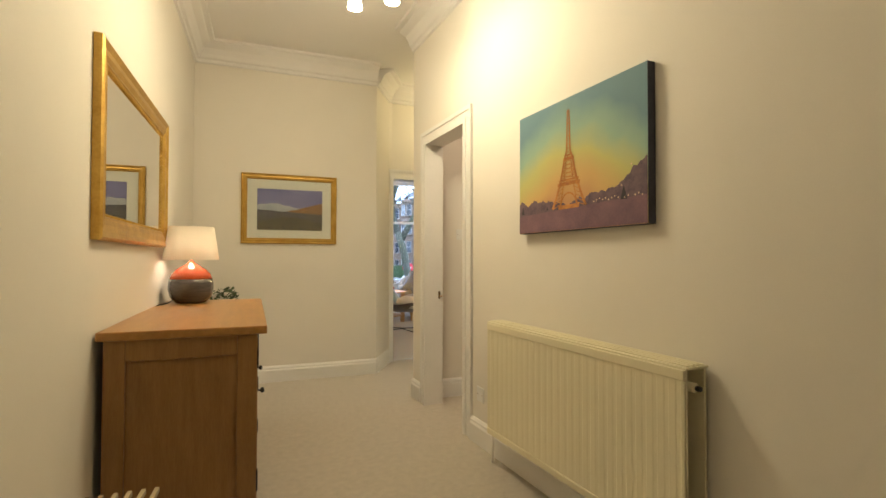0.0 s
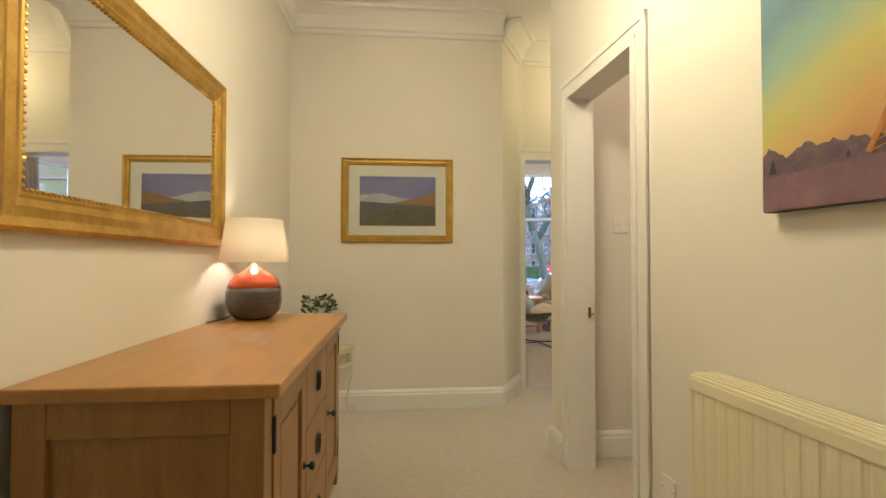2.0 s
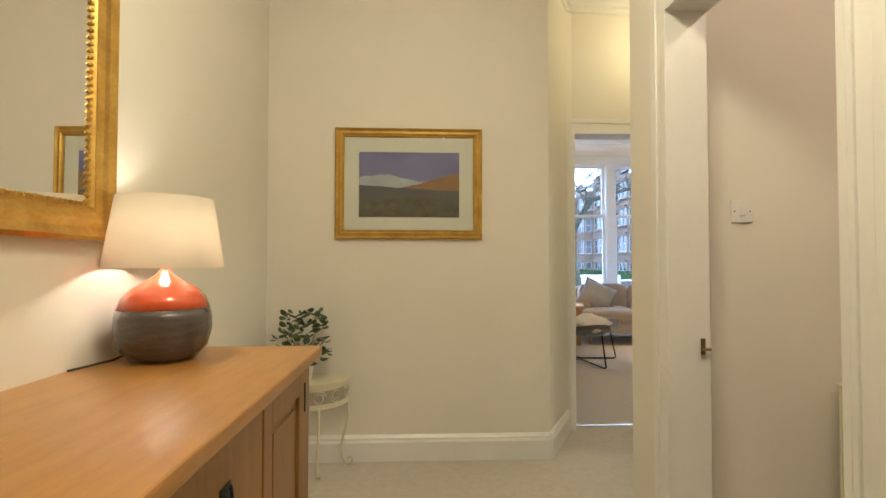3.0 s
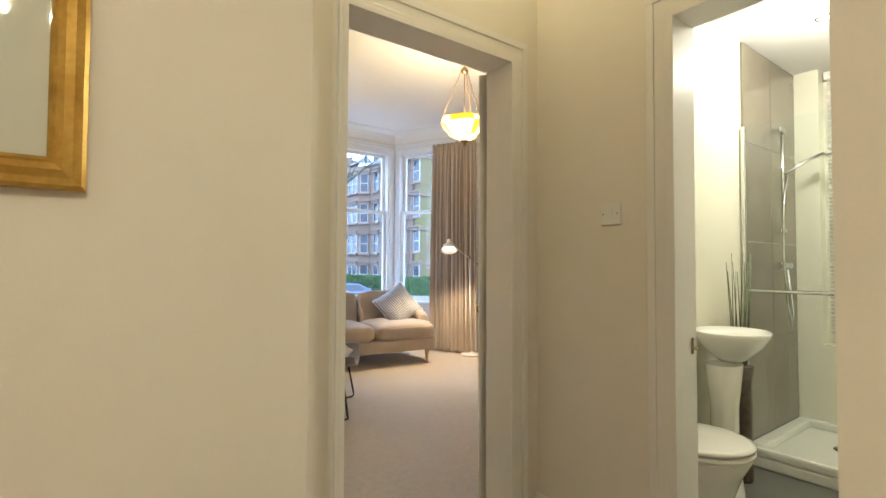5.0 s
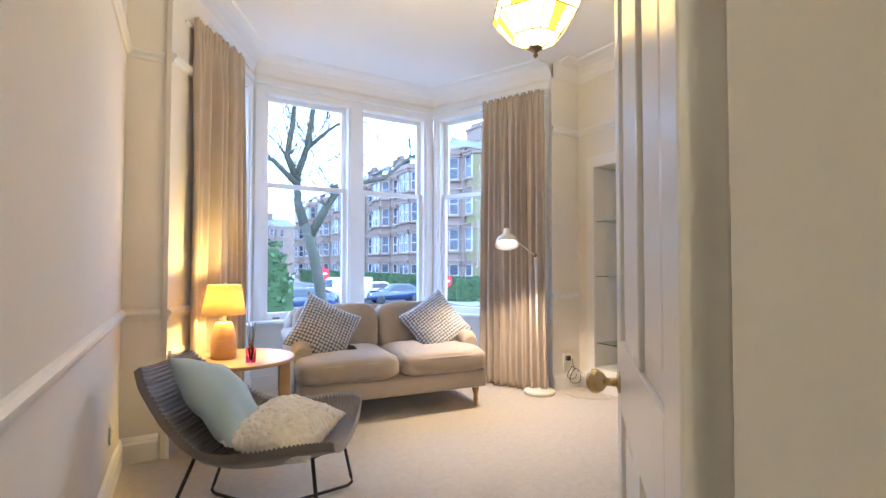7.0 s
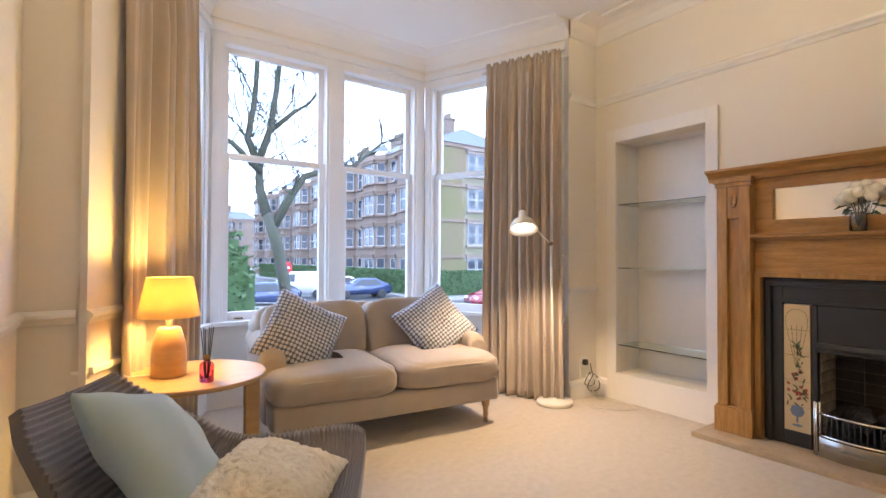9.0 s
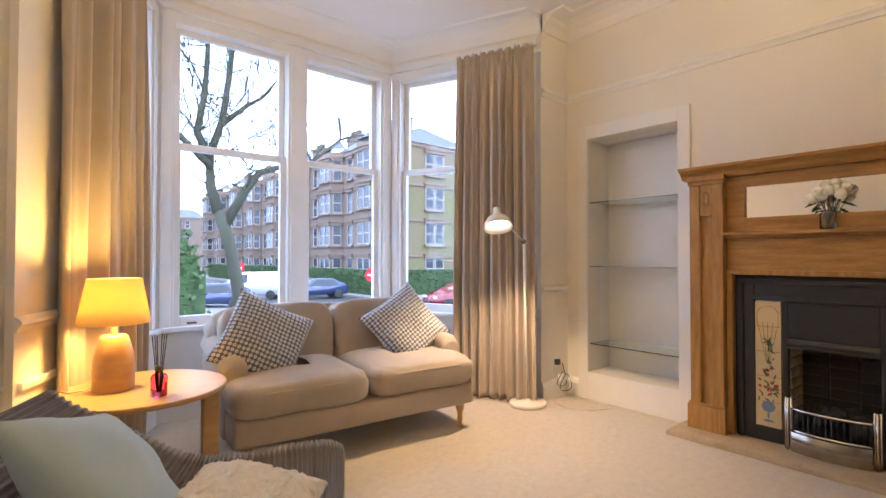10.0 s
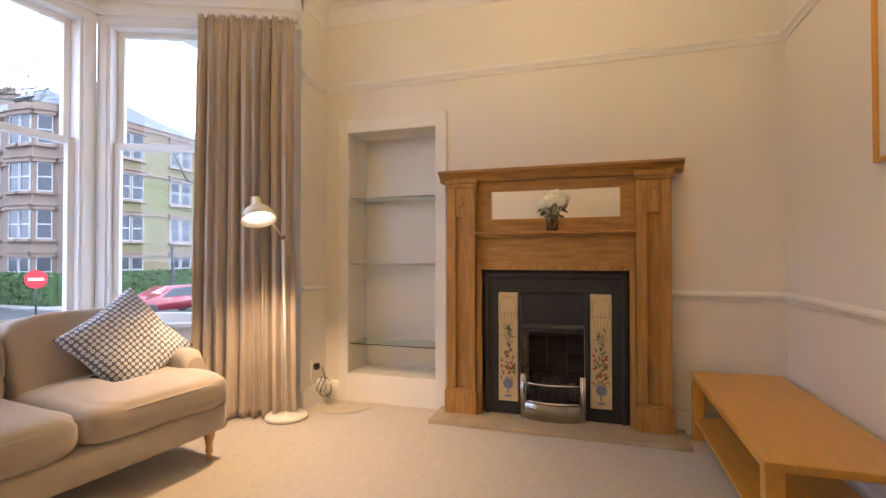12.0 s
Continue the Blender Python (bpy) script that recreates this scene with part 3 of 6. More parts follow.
# ---- side table, its lamp and the scent bottle ----
TX, TY, TZ, TR = 2.29, 8.43, 0.552, 0.33
table = thing("side_table", "round pale beech side table with a lower shelf", "side table", pose(TX, TY, 0))
bm = bmesh.new()
lathe(bm, [(TR - 0.006, TZ - 0.022), (TR, TZ - 0.018), (TR, TZ - 0.004), (TR - 0.004, TZ)], seg=64)
part("tabletop", bm, BEECH, table)
bm = bmesh.new()
lathe(bm, [(0.24, 0.12), (0.245, 0.124), (0.245, 0.138), (0.24, 0.142)], seg=48)
part("lower_shelf", bm, BEECH, table)
for k in range(3):
    a = radians(-2 + 120 * k)
    bm = bmesh.new()
    box(bm, (0.235, -0.03, 0.0), (0.305, 0.03, TZ - 0.022), 0.008)
    for v in bm.verts:
        if v.co.z < 0.2:
            v.co.y *= 0.6
    bmesh.ops.transform(bm, verts=bm.verts, matrix=Matrix.Rotation(a, 4, "Z"))
    part("leg", bm, BEECH, table)
SHADE_Y = glowing_cloth("yellow_shade_cloth", (0.88, 0.70, 0.34), 0.34)
tl = thing("table_lamp", "lit table lamp with turned wood base and yellow shade", "lamp", pose(2.195, 8.46, TZ))
bm = bmesh.new()
lathe(bm, [(0.072, 0), (0.076, 0.004), (0.076, 0.10), (0.070, 0.15), (0.052, 0.215), (0.044, 0.225), (0.012, 0.228)])
part("base", bm, BEECH, tl)
bm = bmesh.new()
lathe(bm, [(0.014, 0.225), (0.014, 0.30)], seg=12)
part("bulb_holder", bm, WHITEPL, tl)


def shade(parent, r0, z0, r1, z1, mat, label):
    bm = bmesh.new()
    lathe(bm, [(r0, z0), (r1, z1), (r1 - 0.003, z1), (r0 - 0.003, z0), (r0, z0)], seg=48, closed=False)
    return part("shade", bm, mat, parent, label)


shade(tl, 0.132, 0.275, 0.098, 0.46, SHADE_Y, "yellow glowing cloth shade")
BULB = material("lit_bulb", (1.0, 0.86, 0.6), 0.4, emit=9.0, spread=0.0)
bm = bmesh.new()
bmesh.ops.create_uvsphere(bm, u_segments=12, v_segments=8, radius=0.022, matrix=pose(0, 0, 0.34))
part("bulb", bm, BULB, tl)
bm = bmesh.new()
tube(bm, [(-0.07, 0.02, 0.006), (-0.11, 0.0, 0.012), (-0.15, 0.03, 0.004), (-0.17, 0.08, 0.004)], 0.003)
part("cord", bm, WHITEPL, tl)
rd = thing("reed_diffuser", "pink glass scent bottle with dark reeds", "diffuser", pose(2.32, 8.23, TZ))
PINK = glass("pink_glass", (0.80, 0.12, 0.25), 0.03)
bm = bmesh.new()
lathe(bm, [(0.026, 0), (0.030, 0.004), (0.030, 0.075), (0.024, 0.086), (0.012, 0.092), (0.012, 0.112)], seg=24)
part("bottle", bm, PINK, rd)
bm = bmesh.new()
lathe(bm, [(0.015, 0.100), (0.016, 0.104), (0.016, 0.118), (0.011, 0.121)], seg=20)
part("collar", bm, BRONZE, rd)
for k in range(6):
    a = k * 1.05
    bm = bmesh.new()
    tube(bm, [(0.004 * math.cos(a), 0.004 * math.sin(a), 0.02), (0.026 * math.cos(a), 0.026 * math.sin(a), 0.24)], 0.0018, 6)
    part("reed", bm, DARK, rd)

# ---- easy chair ----
CORD = material("brown_corduroy", (0.17, 0.145, 0.135), 0.95, second=(0.11, 0.09, 0.085), scale=9, fine=300, bump=0.3, sheen=0.5)
chair = thing("easy_chair", "low ribbed brown fabric shell chair on black steel legs", "armchair", pose(2.26, 7.42, 0, 0, 0, -30.4))
spine = [(0.38, 0.375), (0.34, 0.37), (0.24, 0.345), (0.10, 0.315), (-0.06, 0.31), (-0.19, 0.355), (-0.31, 0.465), (-0.41, 0.59), (-0.49, 0.695)]
half = [0.325, 0.365, 0.38, 0.385, 0.385, 0.375, 0.345, 0.28, 0.205]


def spline(rows, t):
    k = t * (len(rows) - 1)
    i = min(int(k), len(rows) - 2)
    f = k - i
    p = [rows[max(i - 1, 0)], rows[i], rows[i + 1], rows[min(i + 2, len(rows) - 1)]]
    return 0.5 * (2 * p[1] + (p[2] - p[0]) * f + (2 * p[0] - 5 * p[1] + 4 * p[2] - p[3]) * f * f + (3 * p[1] - p[0] - 3 * p[2] + p[3]) * f ** 3)


def shell_point(u, v, off):
    s, w = 2 * v - 1, spline(half, u)
    x, z = spline([r[0] for r in spine], u), spline([r[1] for r in spine], u)
    e = 0.01
    dx = spline([r[0] for r in spine], min(u + e, 1)) - spline([r[0] for r in spine], max(u - e, 0))
    dz = spline([r[1] for r in spine], min(u + e, 1)) - spline([r[1] for r in spine], max(u - e, 0))
    n = Vector((dz, 0, -dx)).normalized()
    curl = 0.085 * abs(s) ** 3 * math.sin(math.pi * min(1, 0.12 + u * 0.95)) + (0.03 * abs(s) ** 2)
    rib = 0.004 * math.sin(u * 2 * math.pi * 58) if off > 0 else 0
    return Vector((x, s * w, z)) + n * (curl + off + rib)


bm = bmesh.new()
top = grid_surface(bm, lambda u, v: shell_point(u, v, 0.016), 348, 26)
low = grid_surface(bm, lambda u, v: shell_point(u, v, -0.016), 348, 26)
for i in range(348):
    bm.faces.new((top[i][0], top[i + 1][0], low[i + 1][0], low[i][0]))
    bm.faces.new((top[i][-1], low[i][-1], low[i + 1][-1], top[i + 1][-1]))
for j in range(26):
    bm.faces.new((top[0][j], low[0][j], low[0][j + 1], top[0][j + 1]))
    bm.faces.new((top[-1][j], top[-1][j + 1], low[-1][j + 1], low[-1][j]))
part("seat_shell", bm, CORD, chair)
feet = {"fl": (0.33, 0.33), "fr": (0.33, -0.33), "bl": (-0.36, 0.24), "br": (-0.36, -0.24)}
tops = {"fl": (0.27, 0.25, 0.37), "fr": (0.27, -0.25, 0.37), "bl": (-0.22, 0.19, 0.37), "br": (-0.22, -0.19, 0.37)}
for k in feet:
    bm = bmesh.new()
    f, t = Vector((*feet[k], 0.008)), Vector(tops[k])
    hub = Vector((0.0, 0.03 if k[1] == "l" else -0.03, 0.03))
    i = (hub - f).normalized()
    tube(bm, [t, t.lerp(f, 0.9) + Vector((0, 0, 0.0)), f + (t - f) * 0.04, f + i * 0.03, f + i * 0.06, hub], 0.008, 8)
    part("leg", bm, BLACK, chair)
bm = bmesh.new()
tube(bm, [tops["fl"], (0.27, 0.12, 0.335), (0.27, -0.12, 0.335), tops["fr"]], 0.008)
tube(bm, [tops["bl"], (-0.2, 0.1, 0.33), (-0.2, -0.1, 0.33), tops["br"]], 0.008)
part("crossbar", bm, BLACK, chair)
M = chair.matrix_world
ac = thing("aqua_cushion", "pale aqua cotton cushion propped on the chair", "cushion", M @ pose(-0.165, -0.07, 0.545, -42, 16, 88))
bm = bmesh.new()
pillow(bm, 0.46, 0.46, 0.17, Matrix.Identity(4), 9.0)
part("cover", bm, AQUA, ac)
fc = thing("fleece_cushion", "cream shaggy fleece cushion lying on the chair seat", "cushion", M @ pose(0.13, -0.10, 0.448, -80, -4, 84))
bm = bmesh.new()
pillow(bm, 0.50, 0.36, 0.16, Matrix.Identity(4), 3.0, 0.010, 80)
part("cover", bm, FLEECE, fc)


# ---- curtains ----
def curtain(a, b, z1, waves, depth, label, tilt=0.0):
    ob = thing("curtain", label, "curtain", pose(0, 0, 0), "bay curtains")
    a, b = Vector((*a, 0)), Vector((*b, 0))
    d = (b - a).normalized()
    n = Vector((d.y, -d.x, 0))

    def fn(u, v):
        z = 0.012 + (z1 - 0.012) * v
        ph = u * waves * math.tau + 0.7 * math.sin(u * 9)
        loose = 0.45 + 0.55 * min(1.0, max(0.0, (0.965 - v) / 0.12))
        spread = 1 + 0.10 * (1 - v) * (1 if tilt else 0.6)
        w = depth * loose * (0.75 + 0.25 * math.sin(u * 17 + 2)) * (math.sin(ph + 0.35 * math.sin(z * 1.7 + u * 6)) + 0.35 * math.sin(2.3 * ph + 1.1 * z * (1 - v)))
        if v > 0.955:
            w += 0.009 * math.sin(u * waves * 4 * math.tau)
        along = (u - 0.5) * spread + 0.5
        p = a.lerp(b, along) + n * w + Vector((0, 0, z))
        if v > 0.94:
            p += Vector((0, 0, 0.012 * math.sin(u * waves * 3 * math.tau) * (v - 0.94) / 0.06))
        return p
    bm = bmesh.new()
    grid_surface(bm, fn, 150, 60)
    c = part("drape", bm, CURT, ob)
    s = c.modifiers.new("thick", "SOLIDIFY")
    s.thickness = 0.004
    bm = bmesh.new()
    tube(bm, [a - d * 0.06 + Vector((0, 0, z1 - 0.05)) - n * 0.03, b + d * 0.05 + Vector((0, 0, z1 - 0.05)) - n * 0.03], 0.01)
    part("curtain_rail", bm, WHITEPL, ob, "white curtain rail")
    return ob


curtain((4.56, 8.96), (4.80, 8.37), 2.725, 9, 0.05, "taupe pencil-pleat curtain drawn back beside the bay")
curtain((2.015, 8.58), (2.395, 9.09), 2.73, 6, 0.045, "taupe full-length curtain glowing beside the table lamp", 0.1)

# ---- reading lamp ----
ENAMEL = material("cream_enamel", (0.78, 0.74, 0.66), 0.35, scale=8, spread=0.03)
fl = thing("floor_lamp", "cream metal reading floor lamp, lit, beside the curtain", "floor lamp", pose(4.77, 8.40, 0))
bm = bmesh.new()
lathe(bm, [(0.132, 0), (0.138, 0.006), (0.138, 0.024), (0.13, 0.032), (0.02, 0.034), (0.014, 0.05)], seg=40)
part("base", bm, ENAMEL, fl)
J = Vector((-0.045, 0.0, 1.22))
bm = bmesh.new()
tube(bm, [(0, 0, 0.03), J], 0.009)
part("pole", bm, ENAMEL, fl)
HEADP = Vector((-0.46, -0.12, 1.40))
tail = J - (HEADP - J).normalized() * 0.25
bm = bmesh.new()
tube(bm, [tail, HEADP], 0.006)
part("arm", bm, ENAMEL, fl)
bm = bmesh.new()
bmesh.ops.create_uvsphere(bm, u_segments=12, v_segments=8, radius=0.018, matrix=Matrix.Translation(J))
part("joint", bm, BRONZE, fl)
aim = Vector((-0.25, -0.35, -0.9)).normalized()
hm = Matrix.Translation(HEADP) @ aim.to_track_quat("Z", "Y").to_matrix().to_4x4()
bm = bmesh.new()
lathe(bm, [(0.018, -0.04), (0.024, -0.035), (0.026, 0.0), (0.034, 0.02), (0.07, 0.045), (0.088, 0.075), (0.098, 0.11), (0.094, 0.11), (0.084, 0.075), (0.066, 0.048), (0.03, 0.024)], seg=36)
bmesh.ops.transform(bm, verts=bm.verts, matrix=hm)
part("lamp_head", bm, ENAMEL, fl)
bm = bmesh.new()
bmesh.ops.create_uvsphere(bm, u_segments=20, v_segments=12, radius=0.062, matrix=hm @ pose(0, 0, 0.055) @ Matrix.Diagonal((1.15, 1.15, 0.45, 1)))
part("bulb", bm, material("lit_reflector_bulb", (1.0, 0.93, 0.8), 0.4, emit=6.0, spread=0.0), fl)
bm = bmesh.new()
tube(bm, [(0.1, 0.02, 0.01), (0.16, -0.03, 0.006), (0.2, 0.0, 0.006), (0.3, -0.06, 0.006), (0.36, -0.02, 0.006), (0.30, 0.0, 0.03), (0.33, -0.01, 0.12), (0.31, 0.0, 0.14), (0.28, -0.01, 0.26)], 0.004)
part("cord", bm, WHITEPL, fl)

# ---- pendant lamp ----
pen = thing("pendant_lamp", "leaded glass bowl pendant lamp hung on bronze chains", "ceiling lamp", pose(3.33, 6.82, 0))
bm = bmesh.new()
lathe(bm, [(0.07, H), (0.068, H - 0.015), (0.05, H - 0.045), (0.02, H - 0.07), (0.012, H - 0.10)], seg=24)
part("ceiling_rose", bm, BRONZE, pen)
bm = bmesh.new()
tube(bm, [(0, 0, H - 0.09), (0, 0, 2.76)], 0.007)
tube(bm, [(0, 0, 2.76), (0, 0, 2.25)], 0.005)
lathe(bm, [(0.008, 2.72), (0.03, 2.735), (0.034, 2.75), (0.02, 2.775), (0.008, 2.78)], seg=16)
part("stem", bm, BRONZE, pen)
BOWL = glowing_cloth("cream_leaded_glass", (0.95, 0.86, 0.62), 0.75)
AMBER = glowing_cloth("amber_glass", (0.95, 0.48, 0.06), 0.75)
LEAD = material("lead_strip", (0.12, 0.09, 0.05), 0.5, metal=0.6)
rings = [(0.215, 2.335), (0.20, 2.30), (0.12, 2.205), (0.035, 2.16)]
lead = bmesh.new()
for k in range(6):
    a0, a1 = k * math.tau / 6, (k + 1) * math.tau / 6
    for i, ((r0, z0), (r1, z1)) in enumerate(zip(rings, rings[1:])):
        cut = [0, 0.35, 0.65, 1] if i == 1 else [0, 0.25, 1]
        for c0, c1 in zip(cut, cut[1:]):
            def at(r, z, c):
                p, q = Vector((r * math.cos(a0), r * math.sin(a0), z)), Vector((r * math.cos(a1), r * math.sin(a1), z))
                return p.lerp(q, c)
            bm = bmesh.new()
            q = [at(r0, z0, c0), at(r0, z0, c1), at(r1, z1, c1), at(r1, z1, c0)]
            nrm = (q[1] - q[0]).cross(q[2] - q[0]).normalized() * 0.003
            lo, hi = [bm.verts.new(p) for p in q], [bm.verts.new(p + nrm) for p in q]
            bm.faces.new(lo), bm.faces.new(hi[::-1])
            for j in range(4):
                bm.faces.new((lo[j], lo[(j + 1) % 4], hi[(j + 1) % 4], hi[j]))
            amber = (i == 0 and (k + (c0 > 0)) % 2 == 0) or (i == 1 and c0 == 0.35 and k % 2 == 0)
            part("glass_piece", bm, AMBER if amber else BOWL, pen)
            tube(lead, [at(r0, z0, c0), at(r1, z1, c0)], 0.0025, 6)
        tube(lead, [Vector((r0 * math.cos(a0), r0 * math.sin(a0), z0)), Vector((r0 * math.cos(a1), r0 * math.sin(a1), z0))], 0.003, 6)
part("leading", lead, LEAD, pen)
bm = bmesh.new()
lathe(bm, [(0.004, 2.115), (0.012, 2.125), (0.006, 2.138), (0.03, 2.155), (0.036, 2.168), (0.01, 2.175)], seg=20)
part("finial", bm, BRONZE, pen)
for k in range(3):
    a = k * math.tau / 3 + 0.5
    p, q = Vector((0.03 * math.cos(a), 0.03 * math.sin(a), 2.74)), Vector((0.19 * math.cos(a), 0.19 * math.sin(a), 2.335))
    bm = bmesh.new()
    for i in range(14):
        c, e = p.lerp(q, (i + 0.5) / 14), (q - p) / 14 * 0.62
        side = (q - p).normalized().cross(Vector((0, 0, 1))).normalized() if i % 2 else (q - p).normalized().cross(Vector((math.sin(a), -math.cos(a), 0))).normalized()
        tube(bm, [c - e, c - e * 0.4 + side * 0.007, c + e * 0.4 + side * 0.007, c + e, c + e * 0.4 - side * 0.007, c - e * 0.4 - side * 0.007, c - e], 0.002, 5)
    part("chain", bm, BRONZE, pen)

# ---- fireplace ----
fp = thing("fireplace_surround", "stained pine fireplace surround with columns and overmantel mirror", "fireplace", pose(0, 0, 0))
FX = 5.17
for a, b in ((7.184, 7.381), (5.971, 6.168)):
    m = (a + b) / 2
    boxes("column", PINE, [((FX, a, 0.03), (EX - 0.002, b, 1.60))], fp, 0.004)
    for c in (a, b - 0.062):
        boxes("fillet", PINE, [((FX - 0.026, c, 0.19), (FX, c + 0.062, 1.56))], fp, 0.006)
    boxes("boss_panel", PINE, [((FX - 0.020, m - 0.036, 1.36), (FX, m + 0.036, 1.56))], fp, 0.004)
    boxes("plinth", PINE, [((FX - 0.045, a - 0.012, 0.03), (FX, b + 0.012, 0.18)), ((FX - 0.036, a - 0.008, 0.18), (FX, b + 0.008, 0.192))], fp, 0.004)
    bm = bmesh.new()
    lathe(bm, [(0.022, 0), (0.022, 0.006), (0.014, 0.006), (0.012, 0.003), (0.002, 0.003)], seg=24)
    bmesh.ops.transform(bm, verts=bm.verts, matrix=pose(FX - 0.020, m, 1.47, 0, -90, 0) @ Matrix.Diagonal((1.9, 1, 1, 1)))
    part("oval_boss", bm, PINE, fp)
    boxes("capital", PINE, [((FX - 0.032, a - 0.008, 1.56), (FX, b + 0.008, 1.585)), ((FX - 0.042, a - 0.014, 1.585), (FX, b + 0.014, 1.615))], fp, 0.004)
bm = bmesh.new()
sweep(bm, [(0, 1.60), (0.10, 1.60), (0.115, 1.615), (0.125, 1.635), (0.15, 1.652), (0.165, 1.656), (0.165, 1.672), (0, 1.672)], (EX - 0.002, 5.90, 0), (EX - 0.002, 7.435, 0))
part("top_shelf", bm, PINE_H, fp)
boxes("frieze", PINE_H, [((FX + 0.035, 6.168, 1.53), (EX - 0.002, 7.184, 1.60)), ((FX + 0.035, 6.168, 1.26), (EX - 0.002, 7.184, 1.343)), ((FX + 0.035, 6.168, 1.343), (EX - 0.002, 6.258, 1.53)), ((FX + 0.035, 7.084, 1.343), (EX - 0.002, 7.184, 1.53))], fp, 0.003)
boxes("mid_shelf", PINE_H, [((FX - 0.035, 6.165, 1.238), (FX + 0.06, 7.187, 1.256)), ((FX - 0.01, 6.17, 1.222), (FX + 0.06, 7.182, 1.238))], fp, 0.005)
boxes("lower_board", PINE_H, [((FX + 0.03, 6.17, 1.015), (EX - 0.002, 7.182, 1.222))], fp, 0.002)
boxes("inner_moulding", PINE, [((FX + 0.01, 6.17, 0.03), (EX - 0.002, 6.205, 1.015)), ((FX + 0.01, 7.147, 0.03), (EX - 0.002, 7.182, 1.015)), ((FX + 0.012, 6.17, 1.0), (EX - 0.002, 7.182, 1.03))], fp, 0.006)
boxes("overmantel_mirror", MIRROR, [((EX - 0.045, 6.255, 1.34), (EX - 0.004, 7.088, 1.533))], fp)
ins = thing("cast_iron_insert", "black cast-iron tiled fireplace insert with an open grate", "fireplace", pose(0, 0, 0))
IX = 5.225
boxes("iron_frame", IRON, [((IX, 6.206, 0.03), (EX - 0.003, 6.31, 1.0)), ((IX, 7.043, 0.03), (EX - 0.003, 7.146, 1.0)), ((IX, 6.31, 0.85), (EX - 0.003, 7.043, 1.0)),
                           ((IX, 6.444, 0.03), (EX - 0.003, 6.478, 0.85)), ((IX, 6.876, 0.03), (EX - 0.003, 6.905, 0.85)), ((IX, 6.31, 0.03), (EX - 0.003, 6.444, 0.112)), ((IX, 6.905, 0.03), (EX - 0.003, 7.043, 0.112)),
                           ((IX + 0.003, 6.478, 0.62), (EX - 0.003, 6.876, 0.85)),
                           ((IX - 0.018, 6.225, 0.03), (IX, 6.25, 0.97)), ((IX - 0.018, 7.10, 0.03), (IX, 7.127, 0.97)), ((IX - 0.018, 6.225, 0.95), (IX, 7.127, 0.975)), ((IX - 0.01, 6.29, 0.855), (IX, 7.06, 0.88))], ins, 0.006)
bm = bmesh.new()
sweep(bm, [(0.0, 0.585), (0.05, 0.592), (0.055, 0.605), (0.03, 0.62), (0.02, 0.64), (0, 0.64)], (IX + 0.012, 6.478, 0), (IX + 0.012, 6.876, 0))
part("hood", bm, IRON, ins)
SOOT = material("sooty_fireclay", (0.30, 0.24, 0.18), 0.95, second=(0.02, 0.018, 0.016), scale=5, fine=60, bump=0.4)
FIREB = material("fireclay_brick", (0.52, 0.42, 0.29), 0.95, second=(0.10, 0.085, 0.07), scale=5, fine=90, bump=0.4, island=0.15)
boxes("firebox", SOOT, [((5.52, 6.44, 0.0), (5.55, 6.92, 0.75)), ((EX, 6.44, 0.0), (5.52, 6.47, 0.75)), ((EX, 6.885, 0.0), (5.52, 6.92, 0.75)), ((EX, 6.44, 0.66), (5.55, 6.92, 0.75)), ((EX, 6.47, -0.02), (5.52, 6.885, 0.03))], ins)
brick_me = None
for side in (0, 1):
    for r in range(9):
        for c in range(3):
            y = 6.47 if side == 0 else 6.873
            if brick_me is None:
                b0 = boxes("fire_brick", FIREB, [((-0.038, 0, -0.028), (0.038, 0.012, 0.028))], ins, 0.003)
                brick_me = b0.data
            else:
                b0 = new("fire_brick", brick_me)
                b0.parent = ins
            b0.matrix_local = pose(5.315 + 0.079 * c + (0.012 if r % 2 else 0), y, 0.07 + 0.0605 * r)
sooty_me = brick_me.copy()
sooty_me.materials.clear()
sooty_me.materials.append(material("blackened_brick", (0.06, 0.05, 0.042), 0.95, second=(0.015, 0.013, 0.012), scale=4, fine=70, bump=0.4, island=0.3))
for r in range(9):
    for c in range(3):
        b0 = new("fire_brick", sooty_me)
        b0.parent = ins
        b0.matrix_local = pose(5.508, 6.535 + 0.137 * c, 0.07 + 0.0605 * r, 0, 0, 90) @ Matrix.Diagonal((1.7, 1, 1, 1))
